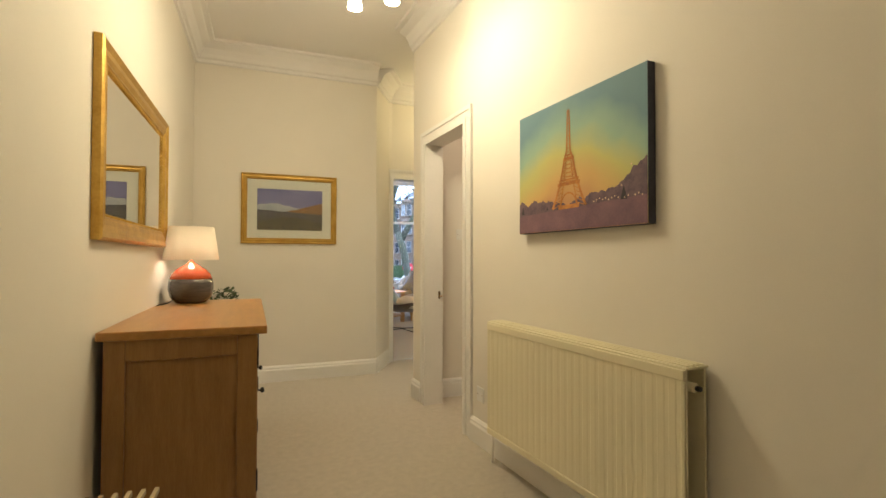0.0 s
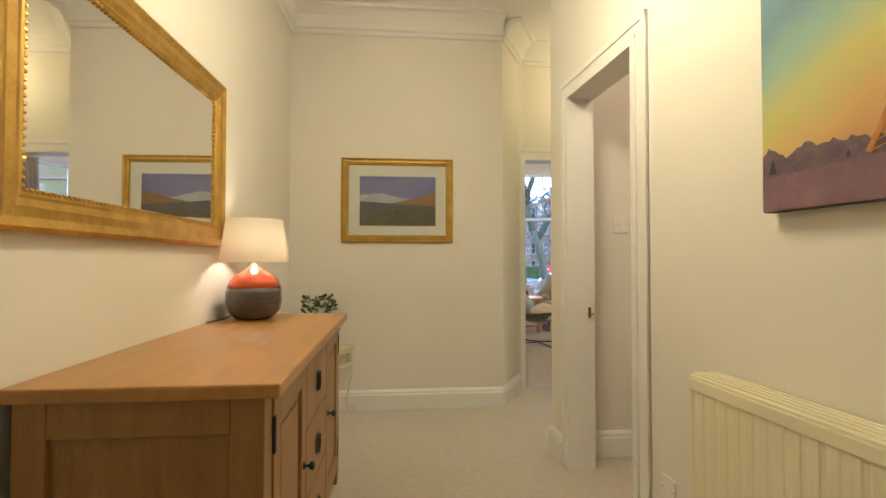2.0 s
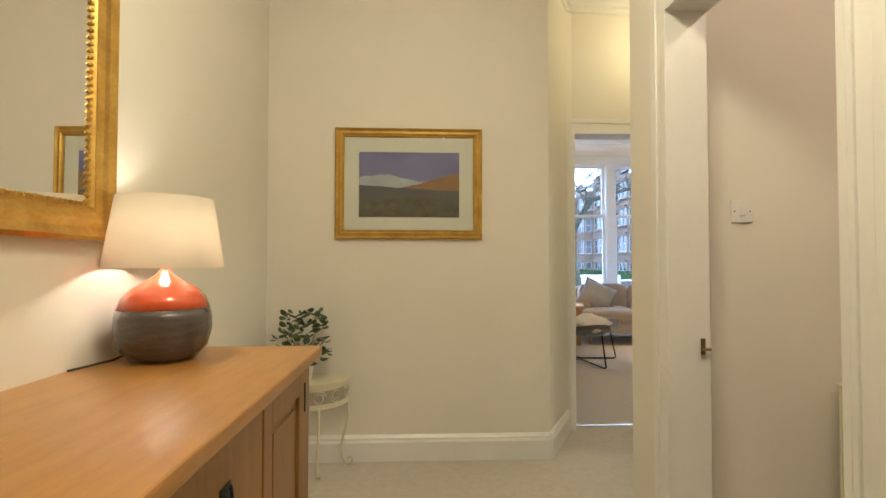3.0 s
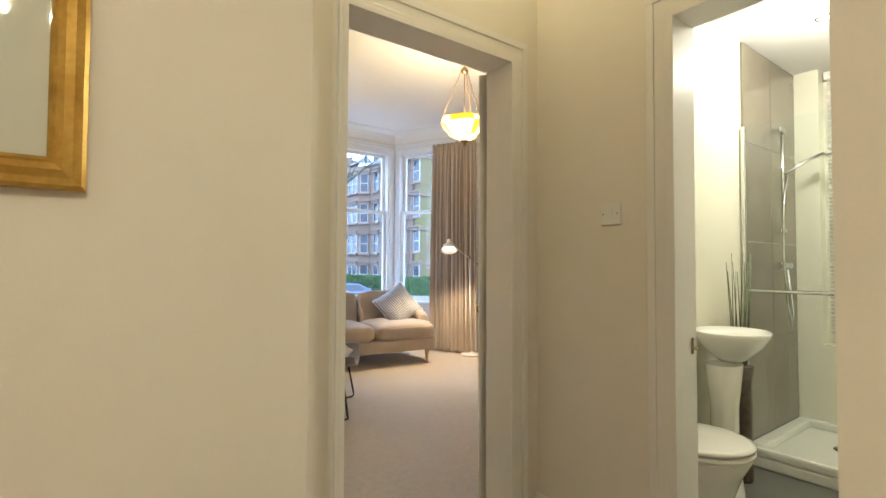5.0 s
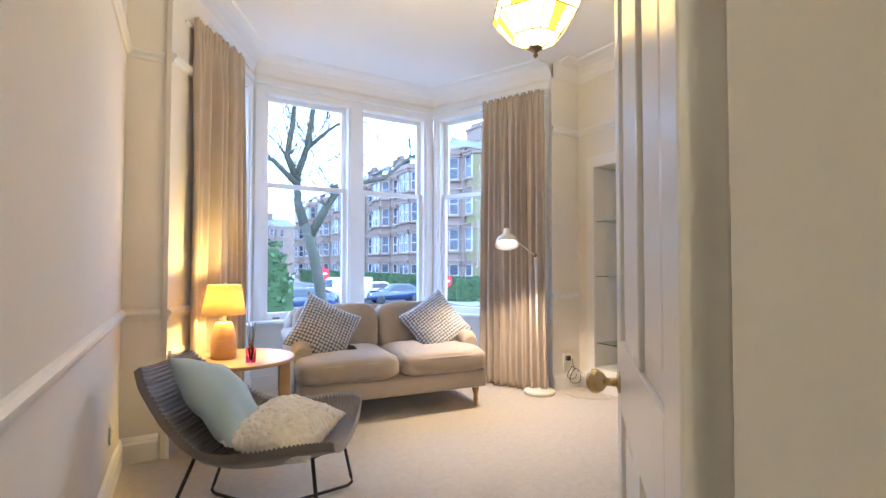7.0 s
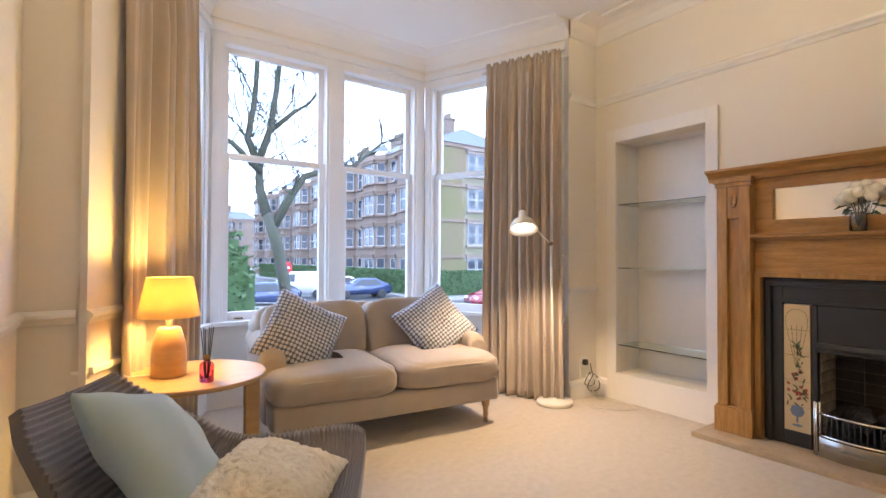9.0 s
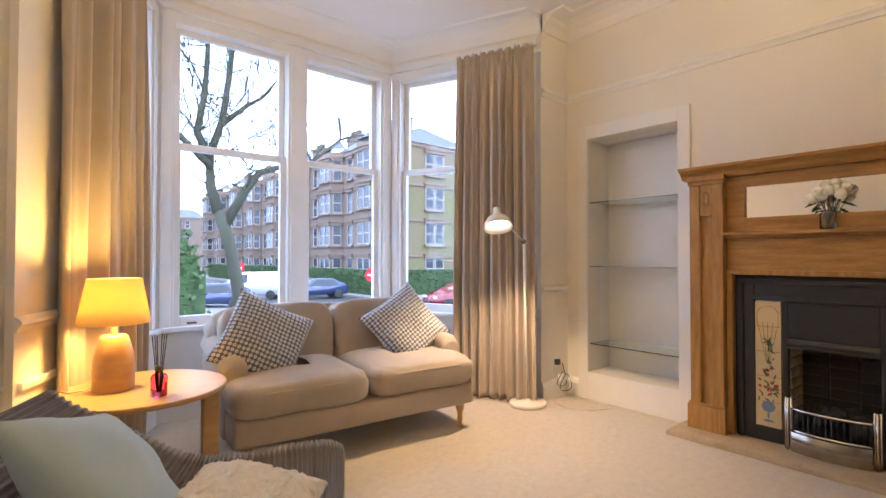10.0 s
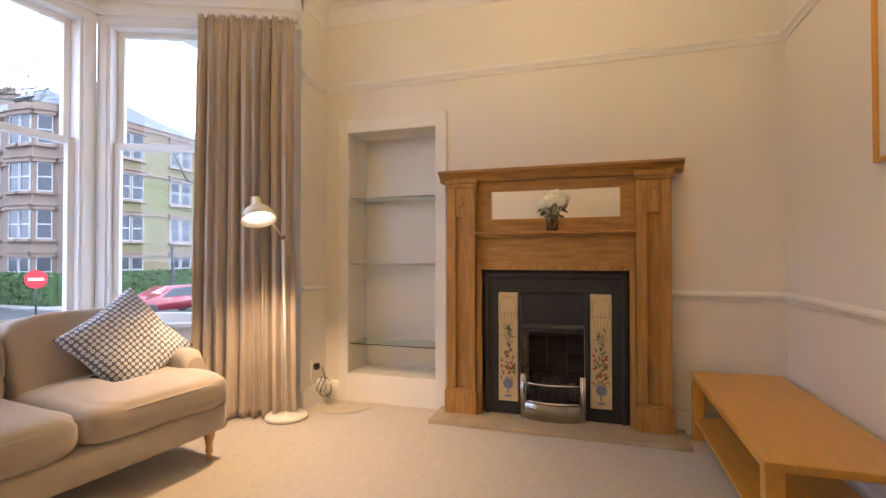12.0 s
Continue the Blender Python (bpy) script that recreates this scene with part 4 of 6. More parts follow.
# painted tiles, five to a side, each with its share of an urn of flowers
TILE = material("cream_glazed_tile", (0.66, 0.50, 0.27), 0.18, scale=6, spread=0.12, coat=0.4)
GREEN = material("painted_leaf_green", (0.085, 0.11, 0.04), 0.3)
REDP = material("painted_flower_red", (0.42, 0.06, 0.035), 0.3)
BLUEP = material("painted_urn_blue", (0.16, 0.21, 0.28), 0.3)
rng = random.Random(7)
for y0, y1 in ((6.314, 6.440), (6.909, 7.039)):
    ym, h = (y0 + y1) / 2, (0.846 - 0.116) / 5
    for k in range(5):
        boxes("tile", TILE, [((IX - 0.004, y0, 0.116 + h * k + 0.0008), (IX + 0.02, y1, 0.116 + h * (k + 1) - 0.0008))], ins, 0.0015)
    fx = IX - 0.0052
    leaf, red, urn = bmesh.new(), bmesh.new(), bmesh.new()

    def petal(bm, y, z, ry, rz, turn):
        m = pose(fx, y, z, turn, 0, 0)
        vs = [bm.verts.new(m @ Vector((0, ry * math.cos(a), rz * math.sin(a)))) for a in np.linspace(0, math.tau, 9)[:-1]]
        bm.faces.new(vs)
    for k in range(46):
        z = 0.27 + 0.36 * rng.random() ** 1.1
        petal(leaf, ym + rng.uniform(-1, 1) * 0.05 * (1 - (z - 0.27) * 1.5), z, 0.0042, rng.uniform(0.009, 0.019), rng.uniform(-70, 70))
    for k in range(-2, 3):
        for j in range(7):
            petal(leaf, ym + k * 0.004 + k * 0.0035 * j, 0.5 + 0.035 * j, 0.0016, 0.019, -k * 7)
    for k in range(13):
        petal(red, ym + rng.uniform(-0.045, 0.045), rng.uniform(0.30, 0.46), 0.011, 0.008, rng.uniform(0, 180))
    petal(urn, ym, 0.235, 0.036, 0.036, 0)
    petal(urn, ym, 0.185, 0.006, 0.02, 0)
    petal(urn, ym, 0.152, 0.028, 0.008, 0)
    for bm, mat, nm in ((leaf, GREEN, "painted_leaves"), (red, REDP, "painted_flowers"), (urn, BLUEP, "painted_urn")):
        part(nm, bm, mat, ins)
    bm = bmesh.new()
    tube(bm, [(fx, y0 + 0.012, 0.72), (fx, y0 + 0.012, 0.77), *[(fx, ym - (ym - y0 - 0.012) * math.cos(a), 0.77 + 0.05 * math.sin(a)) for a in np.linspace(0.2, math.pi - 0.2, 9)], (fx, y1 - 0.012, 0.77), (fx, y1 - 0.012, 0.72)], 0.0012, 5)
    part("painted_arch", bm, GREEN, ins)
# grate
gr = thing("fire_grate", "chrome and black basket grate with a curved front", "grate", pose(0, 0, 0))
GX = 5.17


def bow(y):
    return GX - 0.035 * (1 - ((y - 6.677) / 0.17) ** 2)


for k in range(14):
    y = 6.677 + 0.165 * (2 * k / 13 - 1)
    bm = bmesh.new()
    tube(bm, [(bow(y), y, 0.14), (bow(y), y, 0.265)], 0.0045, 6)
    part("bar", bm, BLACK, gr)
for z, mat in ((0.262, CHROME), (0.145, CHROME)):
    bm = bmesh.new()
    tube(bm, [(bow(y), y, z) for y in np.linspace(6.505, 6.85, 13)], 0.007)
    part("rail", bm, mat, gr)
bm = bmesh.new()
grid_surface(bm, lambda u, v: Vector((bow(6.505 + 0.345 * u) - 0.012 - 0.014 * math.sin(v * math.pi), 6.505 + 0.345 * u, 0.032 + 0.105 * v)), 20, 8)
part("ash_front", bm, material("worn_chrome", (0.42, 0.39, 0.34), 0.22, metal=1.0, scale=14, spread=0.25), gr, "bright chrome ash front")
for y in (6.488, 6.867):
    for d in (-0.012, 0.0, 0.012):
        bm = bmesh.new()
        tube(bm, [(GX + 0.0 + abs(d), y + d, 0.032), (GX + abs(d), y + d, 0.32)], 0.006)
        part("upright", bm, CHROME, gr)
boxes("coal_tray", IRON, [((5.2, 6.50, 0.12), (5.48, 6.855, 0.15)), ((5.22, 6.52, 0.031), (5.46, 6.84, 0.12))], gr)
COAL = material("coal", (0.05, 0.042, 0.038), 0.8, second=(0.02, 0.018, 0.017), scale=20, fine=80, bump=0.5)
for k in range(22):
    bm = bmesh.new()
    bmesh.ops.create_icosphere(bm, subdivisions=2, radius=0.036)
    for v in bm.verts:
        v.co *= 1 + 0.45 * noise.noise(v.co * 30 + Vector((k * 3, 0, 0)))
    a, b = rng.random(), rng.random()
    c = part("coal_lump", bm, COAL, gr)
    c.matrix_local = pose(5.24 + 0.2 * a, 6.53 + 0.29 * b, 0.175 + 0.10 * (a * 0.6 + 0.4 * rng.random()))
STONE = material("travertine_hearth", (0.52, 0.42, 0.29), 0.45, second=(0.36, 0.27, 0.17), scale=6, fine=50, bump=0.1)
hearth = tagged(boxes("hearth", STONE, [((4.96, 5.89, 0), (EX - 0.002, 7.455, 0.03)), ((EX - 0.002, 6.475, 0.0), (5.3, 6.88, 0.0301))], bevel=0.005), "polished beige stone hearth slab on the carpet", "hearth")
# flowers on the mid shelf
vase = thing("flower_vase", "small clear glass vase of white flowers", "vase", pose(5.165, 6.675, 1.256))
bm = bmesh.new()
lathe(bm, [(0.034, 0), (0.037, 0.004), (0.036, 0.09), (0.033, 0.10), (0.030, 0.10), (0.031, 0.09), (0.032, 0.008), (0.004, 0.008)], seg=24)
part("glass_jar", bm, glass("clear_glass", (0.95, 0.98, 0.96)), vase)
PETAL = material("cream_petals", (0.90, 0.87, 0.74), 0.8, spread=0.08, scale=40)
LEAFD = material("dark_leaf", (0.035, 0.075, 0.02), 0.5, scale=30, spread=0.4)
for k in range(11):
    a, r = k * 2.4, 0.085 * math.sqrt((k + 0.5) / 11)
    z = 0.178 - 0.25 * r + 0.035 * rng.random() + (0.04 if k % 5 == 0 else 0)
    bm = bmesh.new()
    for j in range(14):
        b = j * 2.4
        t = 0.3 + j / 14
        m = pose(0.3 * r * math.cos(a) - 0.01, r * math.sin(a), z) @ Matrix.Rotation(b, 4, "Z") @ pose(0.009 * t, 0, 0, 0, -65 + 55 * t, 0)
        vs = [bm.verts.new(m @ Vector((0.036 * u * (0.6 + 0.6 * t), 0.017 * w, 0.005 * math.sin(u * 3)))) for u, w in ((0, 0), (0.4, 0.8), (0.85, 0.7), (1, 0), (0.85, -0.7), (0.4, -0.8))]
        bm.faces.new(vs)
    bmesh.ops.create_icosphere(bm, subdivisions=2, radius=0.03, matrix=pose(0.3 * r * math.cos(a) - 0.02, r * math.sin(a), z + 0.004))
    part("bloom", bm, PETAL, vase)
    bm = bmesh.new()
    tube(bm, [(0, 0, 0.02), (0.3 * r * math.cos(a) * 0.4, r * math.sin(a) * 0.4, 0.1), (0.3 * r * math.cos(a) - 0.01, r * math.sin(a), z)], 0.0018, 5)
    part("stem", bm, GREEN, vase)
for k in range(7):
    a = k * 0.9
    bm = bmesh.new()
    m = pose(0.02 * math.cos(a) + 0.01, 0.05 * math.sin(a), 0.10 + 0.02 * (k % 3), 30 * math.sin(k), 15, math.degrees(a))
    bm.faces.new([bm.verts.new(m @ Vector(p)) for p in ((0, 0, 0), (0.025, 0.014, 0.006), (0.06, 0, -0.008), (0.025, -0.014, 0.006))])
    part("leaf", bm, LEAFD, vase)

# ---- recess: frame and glass shelves ----
rows = [((EX - 0.022, 7.42, 0.0), (EX, 7.5, 2.13)), ((EX - 0.022, 8.2, 0.0), (EX, 8.28, 2.13)), ((EX - 0.0222, 7.5, 2.03), (EX, 8.2, 2.13)), ((EX - 0.02, 7.5, 0), (EX, 8.2, 0.21))]
structure("recess_frame", GLOSS, rows, "white painted frame of the shelf recess", "trim", 0.003)
SHELFG = glass("green_edged_glass", (0.80, 0.93, 0.88))
for z in (0.425, 1.03, 1.53):
    tagged(boxes("glass_shelf", SHELFG, [((EX + 0.01, 7.502, z), (5.555, 8.198, z + 0.006))]), "empty clear glass shelf in the white recess", "shelf", "glass shelves")

# ---- coffee table ----
ct = thing("coffee_table", "long orange-toned beech coffee table with a low shelf", "coffee table", pose(0, 0, 0))
boxes("tabletop", BEECH2, [((3.85, 5.385, 0.37), (5.22, 5.865, 0.40))], ct, 0.004)
boxes("lower_shelf", BEECH2, [((3.90, 5.40, 0.115), (5.19, 5.85, 0.135))], ct, 0.003)
for x in (3.855, 5.155):
    for y in (5.39, 5.80):
        boxes("leg", BEECH2, [((x, y, 0), (x + 0.06, y + 0.06, 0.37))], ct, 0.004)

# ---- sockets and switches ----
def switch(name, m, label, group, toggles=1):
    ob = thing(name, label, "switch" if toggles else "socket", m, group)
    boxes("plate", WHITEPL, [((-0.043, -0.008, -0.043), (0.043, 0, 0.043))], ob, 0.003)
    for k in range(toggles):
        boxes("rocker", WHITEPL, [((-0.010, -0.013, -0.017), (0.010, -0.008, 0.017))], ob, 0.002)
    for s in (-1, 1):
        bm = bmesh.new()
        lathe(bm, [(0.003, 0), (0.003, 0.0015)], seg=8)
        q = part("screw", bm, BRONZE, ob)
        q.matrix_local = pose(s * 0.03, -0.008, 0, 90)
    return ob


switch("light_switch", pose(1.66, 3.75, 1.32), "white plastic light switch on the side room wall", "switches")
switch("light_switch", pose(2.42, 4.835, 1.335, 0, 0, -90), "white plastic light switch beside the bathroom door", "switches")
so = switch("wall_socket", pose(5.10, 8.4, 0.28), "white wall socket with a black plug", "sockets", 0)
boxes("plug", DARK, [((-0.02, -0.04, -0.022), (0.02, -0.008, 0.022))], so, 0.006)
CABLEW = material("white_cable", (0.72, 0.69, 0.62), 0.45, spread=0.05)
ad_ = thing("cable_adaptor", "white plug adaptor with tangled cables on the skirting", "adaptor", pose(5.13, 8.372, 0.0))
boxes("adaptor_body", WHITEPL, [((-0.03, -0.04, 0.13), (0.03, 0.003, 0.185))], ad_, 0.008)
for k in range(4):
    bm = bmesh.new()
    tube(bm, [(0.01 * k - 0.02 + (0.05 + 0.008 * k) * math.cos(t), -0.03 - 0.012 * k + 0.015 * math.sin(2 * t), 0.15 - 0.012 * k + (0.055 + 0.006 * k) * math.sin(t)) for t in np.linspace(0.4, 6.4, 20)], 0.0035, 6)
    part("cable_loop", bm, CABLEW if k % 2 else DARK, ad_)
bm = bmesh.new()
tube(bm, [(0.0, -0.04, 0.14), (-0.02, -0.06, 0.05), (0.0, -0.09, 0.006), (0.08, -0.2, 0.005), (0.10, -0.32, 0.005), (0.02, -0.42, 0.005), (-0.12, -0.36, 0.005), (-0.2, -0.22, 0.005), (-0.17, -0.1, 0.005)], 0.004, 6)
part("floor_cable", bm, CABLEW, ad_)
bm = bmesh.new()
tube(bm, [(-0.03, -0.045, 0.28), (-0.035, -0.06, 0.23), (-0.01, -0.055, 0.19)], 0.0035, 6)
part("plug_cable", bm, DARK, ad_)
so = switch("wall_socket", pose(1.635, 8.05, 0.30, 0, 0, 90), "white wall socket on the living room wall", "sockets", 0)
so = switch("wall_socket", pose(hall_x(2.72), 2.72, 0.30, 0, 0, -90), "white wall socket beside the hall radiator", "sockets", 0)


# ---- sideboard ----
sb = thing("sideboard", "oak sideboard with two doors and three drawers", "sideboard", pose(0, 0, 0))
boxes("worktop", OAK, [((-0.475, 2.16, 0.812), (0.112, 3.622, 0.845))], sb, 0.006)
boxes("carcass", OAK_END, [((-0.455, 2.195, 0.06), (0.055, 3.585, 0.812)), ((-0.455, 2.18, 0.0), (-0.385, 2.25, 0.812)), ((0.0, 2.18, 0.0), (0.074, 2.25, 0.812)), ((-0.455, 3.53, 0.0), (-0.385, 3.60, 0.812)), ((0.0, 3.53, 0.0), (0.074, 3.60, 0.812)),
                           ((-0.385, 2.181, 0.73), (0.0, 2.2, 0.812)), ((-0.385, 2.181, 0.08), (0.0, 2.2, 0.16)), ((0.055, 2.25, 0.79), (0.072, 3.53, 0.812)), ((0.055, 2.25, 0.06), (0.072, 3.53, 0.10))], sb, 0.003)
for y0, y1, ky, hy in ((2.254, 2.665, 2.63, 2.26), (3.125, 3.526, 3.16, 3.52)):
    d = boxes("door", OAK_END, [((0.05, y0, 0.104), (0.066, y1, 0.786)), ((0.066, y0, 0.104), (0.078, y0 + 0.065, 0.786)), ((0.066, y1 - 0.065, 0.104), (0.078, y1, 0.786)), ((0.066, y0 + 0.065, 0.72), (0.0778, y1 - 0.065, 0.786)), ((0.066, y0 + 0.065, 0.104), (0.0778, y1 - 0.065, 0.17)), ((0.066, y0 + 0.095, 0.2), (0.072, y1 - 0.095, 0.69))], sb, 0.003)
    bm = bmesh.new()
    lathe(bm, [(0.012, 0), (0.012, 0.003), (0.005, 0.006), (0.005, 0.016), (0.013, 0.022), (0.014, 0.03), (0.006, 0.036)], seg=16)
    k = part("knob", bm, BLACK, d, "dark iron knob")
    k.matrix_local = pose(0.078, ky, 0.47, 0, 90, 0)
    for z in (0.19, 0.70):
        boxes("hinge", BLACK, [((0.072, hy - 0.007, z - 0.045), (0.0815, hy + 0.007, z + 0.045))], d, 0.002, "black iron hinge")
for z0, z1 in ((0.104, 0.325), (0.333, 0.555), (0.563, 0.786)):
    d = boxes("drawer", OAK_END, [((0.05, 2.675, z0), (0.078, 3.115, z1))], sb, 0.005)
    zm = (z0 + z1) / 2
    boxes("handle_plate", BLACK, [((0.078, 2.87, zm - 0.035), (0.081, 2.92, zm + 0.035))], d, 0.002, "black iron back plate")
    bm = bmesh.new()
    tube(bm, [(0.086, 2.895 + 0.018 * math.cos(a), zm + 0.012 + 0.034 * math.sin(a) - 0.012) for a in np.linspace(math.radians(120), math.radians(420), 14)], 0.0035, 6)
    part("ring_pull", bm, BLACK, d, "black iron ring pull")

# ---- lamp on the sideboard ----
hl = thing("ceramic_lamp", "lit lamp with a red and dark grey glazed pot base", "lamp", pose(-0.296, 3.40, 0.845))
GREY = material("dark_glaze", (0.055, 0.05, 0.05), 0.22, second=(0.10, 0.085, 0.08), scale=12, fine=70, coat=0.5, stretch=(1, 1, 6))
RED = material("red_glaze", (0.62, 0.075, 0.025), 0.16, second=(0.70, 0.13, 0.05), scale=10, coat=0.6)
bm = bmesh.new()
lathe(bm, [(0.06, 0), (0.085, 0.005), (0.115, 0.04), (0.126, 0.085), (0.125, 0.125), (0.119, 0.15)], seg=40)
part("pot", bm, GREY, hl)
bm = bmesh.new()
lathe(bm, [(0.1195, 0.15), (0.108, 0.18), (0.085, 0.205), (0.05, 0.228), (0.024, 0.243), (0.014, 0.258), (0.004, 0.26)], seg=40)
part("pot_shoulder", bm, RED, hl, "glossy red glazed shoulder")
bm = bmesh.new()
lathe(bm, [(0.012, 0.255), (0.012, 0.33)], seg=12)
part("bulb_holder", bm, CHROME, hl)
shade(hl, 0.156, 0.265, 0.126, 0.465, glowing_cloth("cream_shade_cloth", (0.86, 0.79, 0.68), 0.42), "cream glowing cloth shade")
bm = bmesh.new()
bmesh.ops.create_uvsphere(bm, u_segments=12, v_segments=8, radius=0.025, matrix=pose(0, 0, 0.36))
part("bulb", bm, BULB, hl)
bm = bmesh.new()
tube(bm, [(-0.10, 0.0, 0.02), (-0.12, -0.03, 0.006), (-0.14, -0.09, 0.004), (-0.155, -0.16, 0.004)], 0.003)
part("cord", bm, DARK, hl)


# ---- pictures and mirror ----
def frame_parts(parent, w, h, width, depth, mat, name="frame_side", beads=False):
    """A mitred moulded frame in the x-z plane, front at -y; origin at the lower left of the outside."""
    sec = [(0, 0), (0, depth * 0.8), (0.12, depth), (0.35, depth * 0.72), (0.6, depth * 0.8), (0.8, depth * 0.6), (0.88, depth * 0.66), (1, depth * 0.4), (1, 0)]
    corners = [(0, 0), (w, 0), (w, h), (0, h)]
    inner = [(width, width), (w - width, width), (w - width, h - width), (width, h - width)]
    for k in range(4):
        bm = bmesh.new()
        ends = []
        for c in (k, (k + 1) % 4):
            o, i = corners[c], inner[c]
            ends.append([bm.verts.new((o[0] + (i[0] - o[0]) * s, -d, o[1] + (i[1] - o[1]) * s)) for s, d in sec])
        n = len(sec)
        for j in range(n):
            bm.faces.new((ends[0][j], ends[1][j], ends[1][(j + 1) % n], ends[0][(j + 1) % n]))
        bm.faces.new(ends[0]), bm.faces.new(ends[1][::-1])
        side = part(name, bm, mat, parent)
        if beads:
            a, b = Vector((inner[k][0], 0, inner[k][1])), Vector((inner[(k + 1) % 4][0], 0, inner[(k + 1) % 4][1]))
            bm = bmesh.new()
            cnt = int((b - a).length / 0.018)
            for i in range(cnt):
                p = a.lerp(b, (i + 0.5) / cnt)
                bmesh.ops.create_icosphere(bm, subdivisions=1, radius=0.007, matrix=Matrix.Translation((p.x, -depth * 0.42, p.z)))
            part("beading", bm, mat, side)


mir = thing("wall_mirror", "large mirror in a carved gilt frame above the sideboard", "mirror", pose(-0.484, 2.12, 1.183, 0, 0, 88.81))
frame_parts(mir, 1.27, 0.745, 0.095, 0.035, GOLD, beads=True)
boxes("mirror_glass", MIRROR, [((0.09, -0.011, 0.09), (1.18, -0.006, 0.655))], mir)
pic = thing("framed_picture", "gilt-framed mountain landscape print behind glass", "picture", pose(-0.047, 4.755, 1.256))
frame_parts(pic, 0.842, 0.636, 0.052, 0.028, GOLD)
MOUNT = material("white_card_mount", (0.74, 0.70, 0.62), 0.8, scale=8, spread=0.03)
boxes("mount", MOUNT, [((0.045, -0.008, 0.045), (0.797, -0.004, 0.591))], pic)


def ridge(parent, name, mat, x0, x1, z0, heights, y):
    bm = bmesh.new()
    n = len(heights)
    lo = [bm.verts.new((x0 + (x1 - x0) * i / (n - 1), y, z0)) for i in range(n)]
    hi = [bm.verts.new((x0 + (x1 - x0) * i / (n - 1), y, z0 + h)) for i, h in enumerate(heights)]
    for i in range(n - 1):
        bm.faces.new((lo[i], lo[i + 1], hi[i + 1], hi[i]))
    return part(name, bm, mat, parent)


px0, px1, pz0, pz1 = 0.135, 0.71, 0.125, 0.50
ridge(pic, "printed_sky", material("print_sky", (0.26, 0.25, 0.44), 0.7, second=(0.15, 0.14, 0.32), scale=5, stretch=(1, 1, 3)), px0, px1, pz0, [pz1 - pz0] * 2, -0.009)
xs = np.linspace(0, 1, 40)
ridge(pic, "printed_snow", material("print_snow", (0.55, 0.55, 0.58), 0.7, second=(0.35, 0.36, 0.42), scale=14), px0, px1, pz0, [0.225 + 0.02 * math.sin(x * 7) + 0.012 * noise.noise((x * 11, 0, 0)) for x in xs], -0.0095)
ridge(pic, "printed_hill", material("print_hill", (0.38, 0.20, 0.08), 0.7, second=(0.22, 0.13, 0.08), scale=9), px0, px1, pz0, [max(0.12, 0.16 + 0.16 * (x - 0.38)) + 0.008 * noise.noise((x * 9, 3, 0)) for x in xs], -0.010)
ridge(pic, "printed_moor", material("print_moor", (0.11, 0.10, 0.13), 0.7, second=(0.16, 0.135, 0.10), scale=9), px0, px1, pz0, [0.185 - 0.035 * x + 0.006 * noise.noise((x * 12, 6, 0)) for x in xs], -0.0105)
ridge(pic, "printed_scrub", material("print_scrub", (0.19, 0.15, 0.09), 0.7, second=(0.07, 0.065, 0.055), scale=30), px0, px1, pz0, [0.07 + 0.05 * math.sin(3.2 * x) + 0.008 * noise.noise((x * 14, 9, 0)) for x in xs], -0.011)
g = boxes("picture_glass", PANE, [((0.046, -0.0145, 0.046), (0.796, -0.0125, 0.59))], pic)
g.visible_shadow = False
# canvas print
cv = thing("canvas_print", "unframed canvas print of a lit iron tower at dusk", "picture", pose(hall_x(2.24) - 0.002, 2.24, 1.245, 0, 0, -87.14))
CW, CH = 0.83, 0.59
sunset = material("canvas_dusk_sky", (0.5, 0.5, 0.5), 0.75, fine=500, bump=0.2)
n, l = sunset.node_tree.nodes, sunset.node_tree.links
tc, sep, ad, nz, rp = n.new("ShaderNodeTexCoord"), n.new("ShaderNodeSeparateXYZ"), n.new("ShaderNodeMath"), n.new("ShaderNodeTexNoise"), n.new("ShaderNodeValToRGB")
nz.inputs["Scale"].default_value = 5
l.new(tc.outputs["Object"], sep.inputs[0])
l.new(tc.outputs["Object"], nz.inputs["Vector"])
ad.operation = "MULTIPLY_ADD"
ad.inputs[1].default_value = 0.16
l.new(nz.outputs["Fac"], ad.inputs[0])
l.new(sep.outputs["Z"], ad.inputs[2])
away, sq, spread_out = n.new("ShaderNodeMath"), n.new("ShaderNodeMath"), n.new("ShaderNodeMath")
away.operation, sq.operation, spread_out.operation = "SUBTRACT", "MULTIPLY", "MULTIPLY_ADD"
away.inputs[1].default_value = 0.38
l.new(sep.outputs["X"], away.inputs[0])
l.new(away.outputs[0], sq.inputs[0])
l.new(away.outputs[0], sq.inputs[1])
spread_out.inputs[1].default_value = 0.95
l.new(sq.outputs[0], spread_out.inputs[0])
l.new(ad.outputs[0], spread_out.inputs[2])
l.new(spread_out.outputs[0], rp.inputs["Fac"])
cols = [(0.17, (0.50, 0.24, 0.12)), (0.30, (0.62, 0.40, 0.15)), (0.42, (0.52, 0.50, 0.18)), (0.54, (0.28, 0.42, 0.33)), (0.68, (0.14, 0.25, 0.30))]
e = rp.color_ramp.elements
e[0].position, e[0].color = cols[0][0], (*cols[0][1], 1)
e[1].position, e[1].color = cols[-1][0], (*cols[-1][1], 1)
for p, c in cols[1:-1]:
    k = e.new(p)
    k.color = (*c, 1)
l.new(rp.outputs["Color"], n["Principled BSDF"].inputs["Base Color"])
boxes("canvas", sunset, [((0, -0.036, 0), (CW, 0, CH))], cv, 0.003)
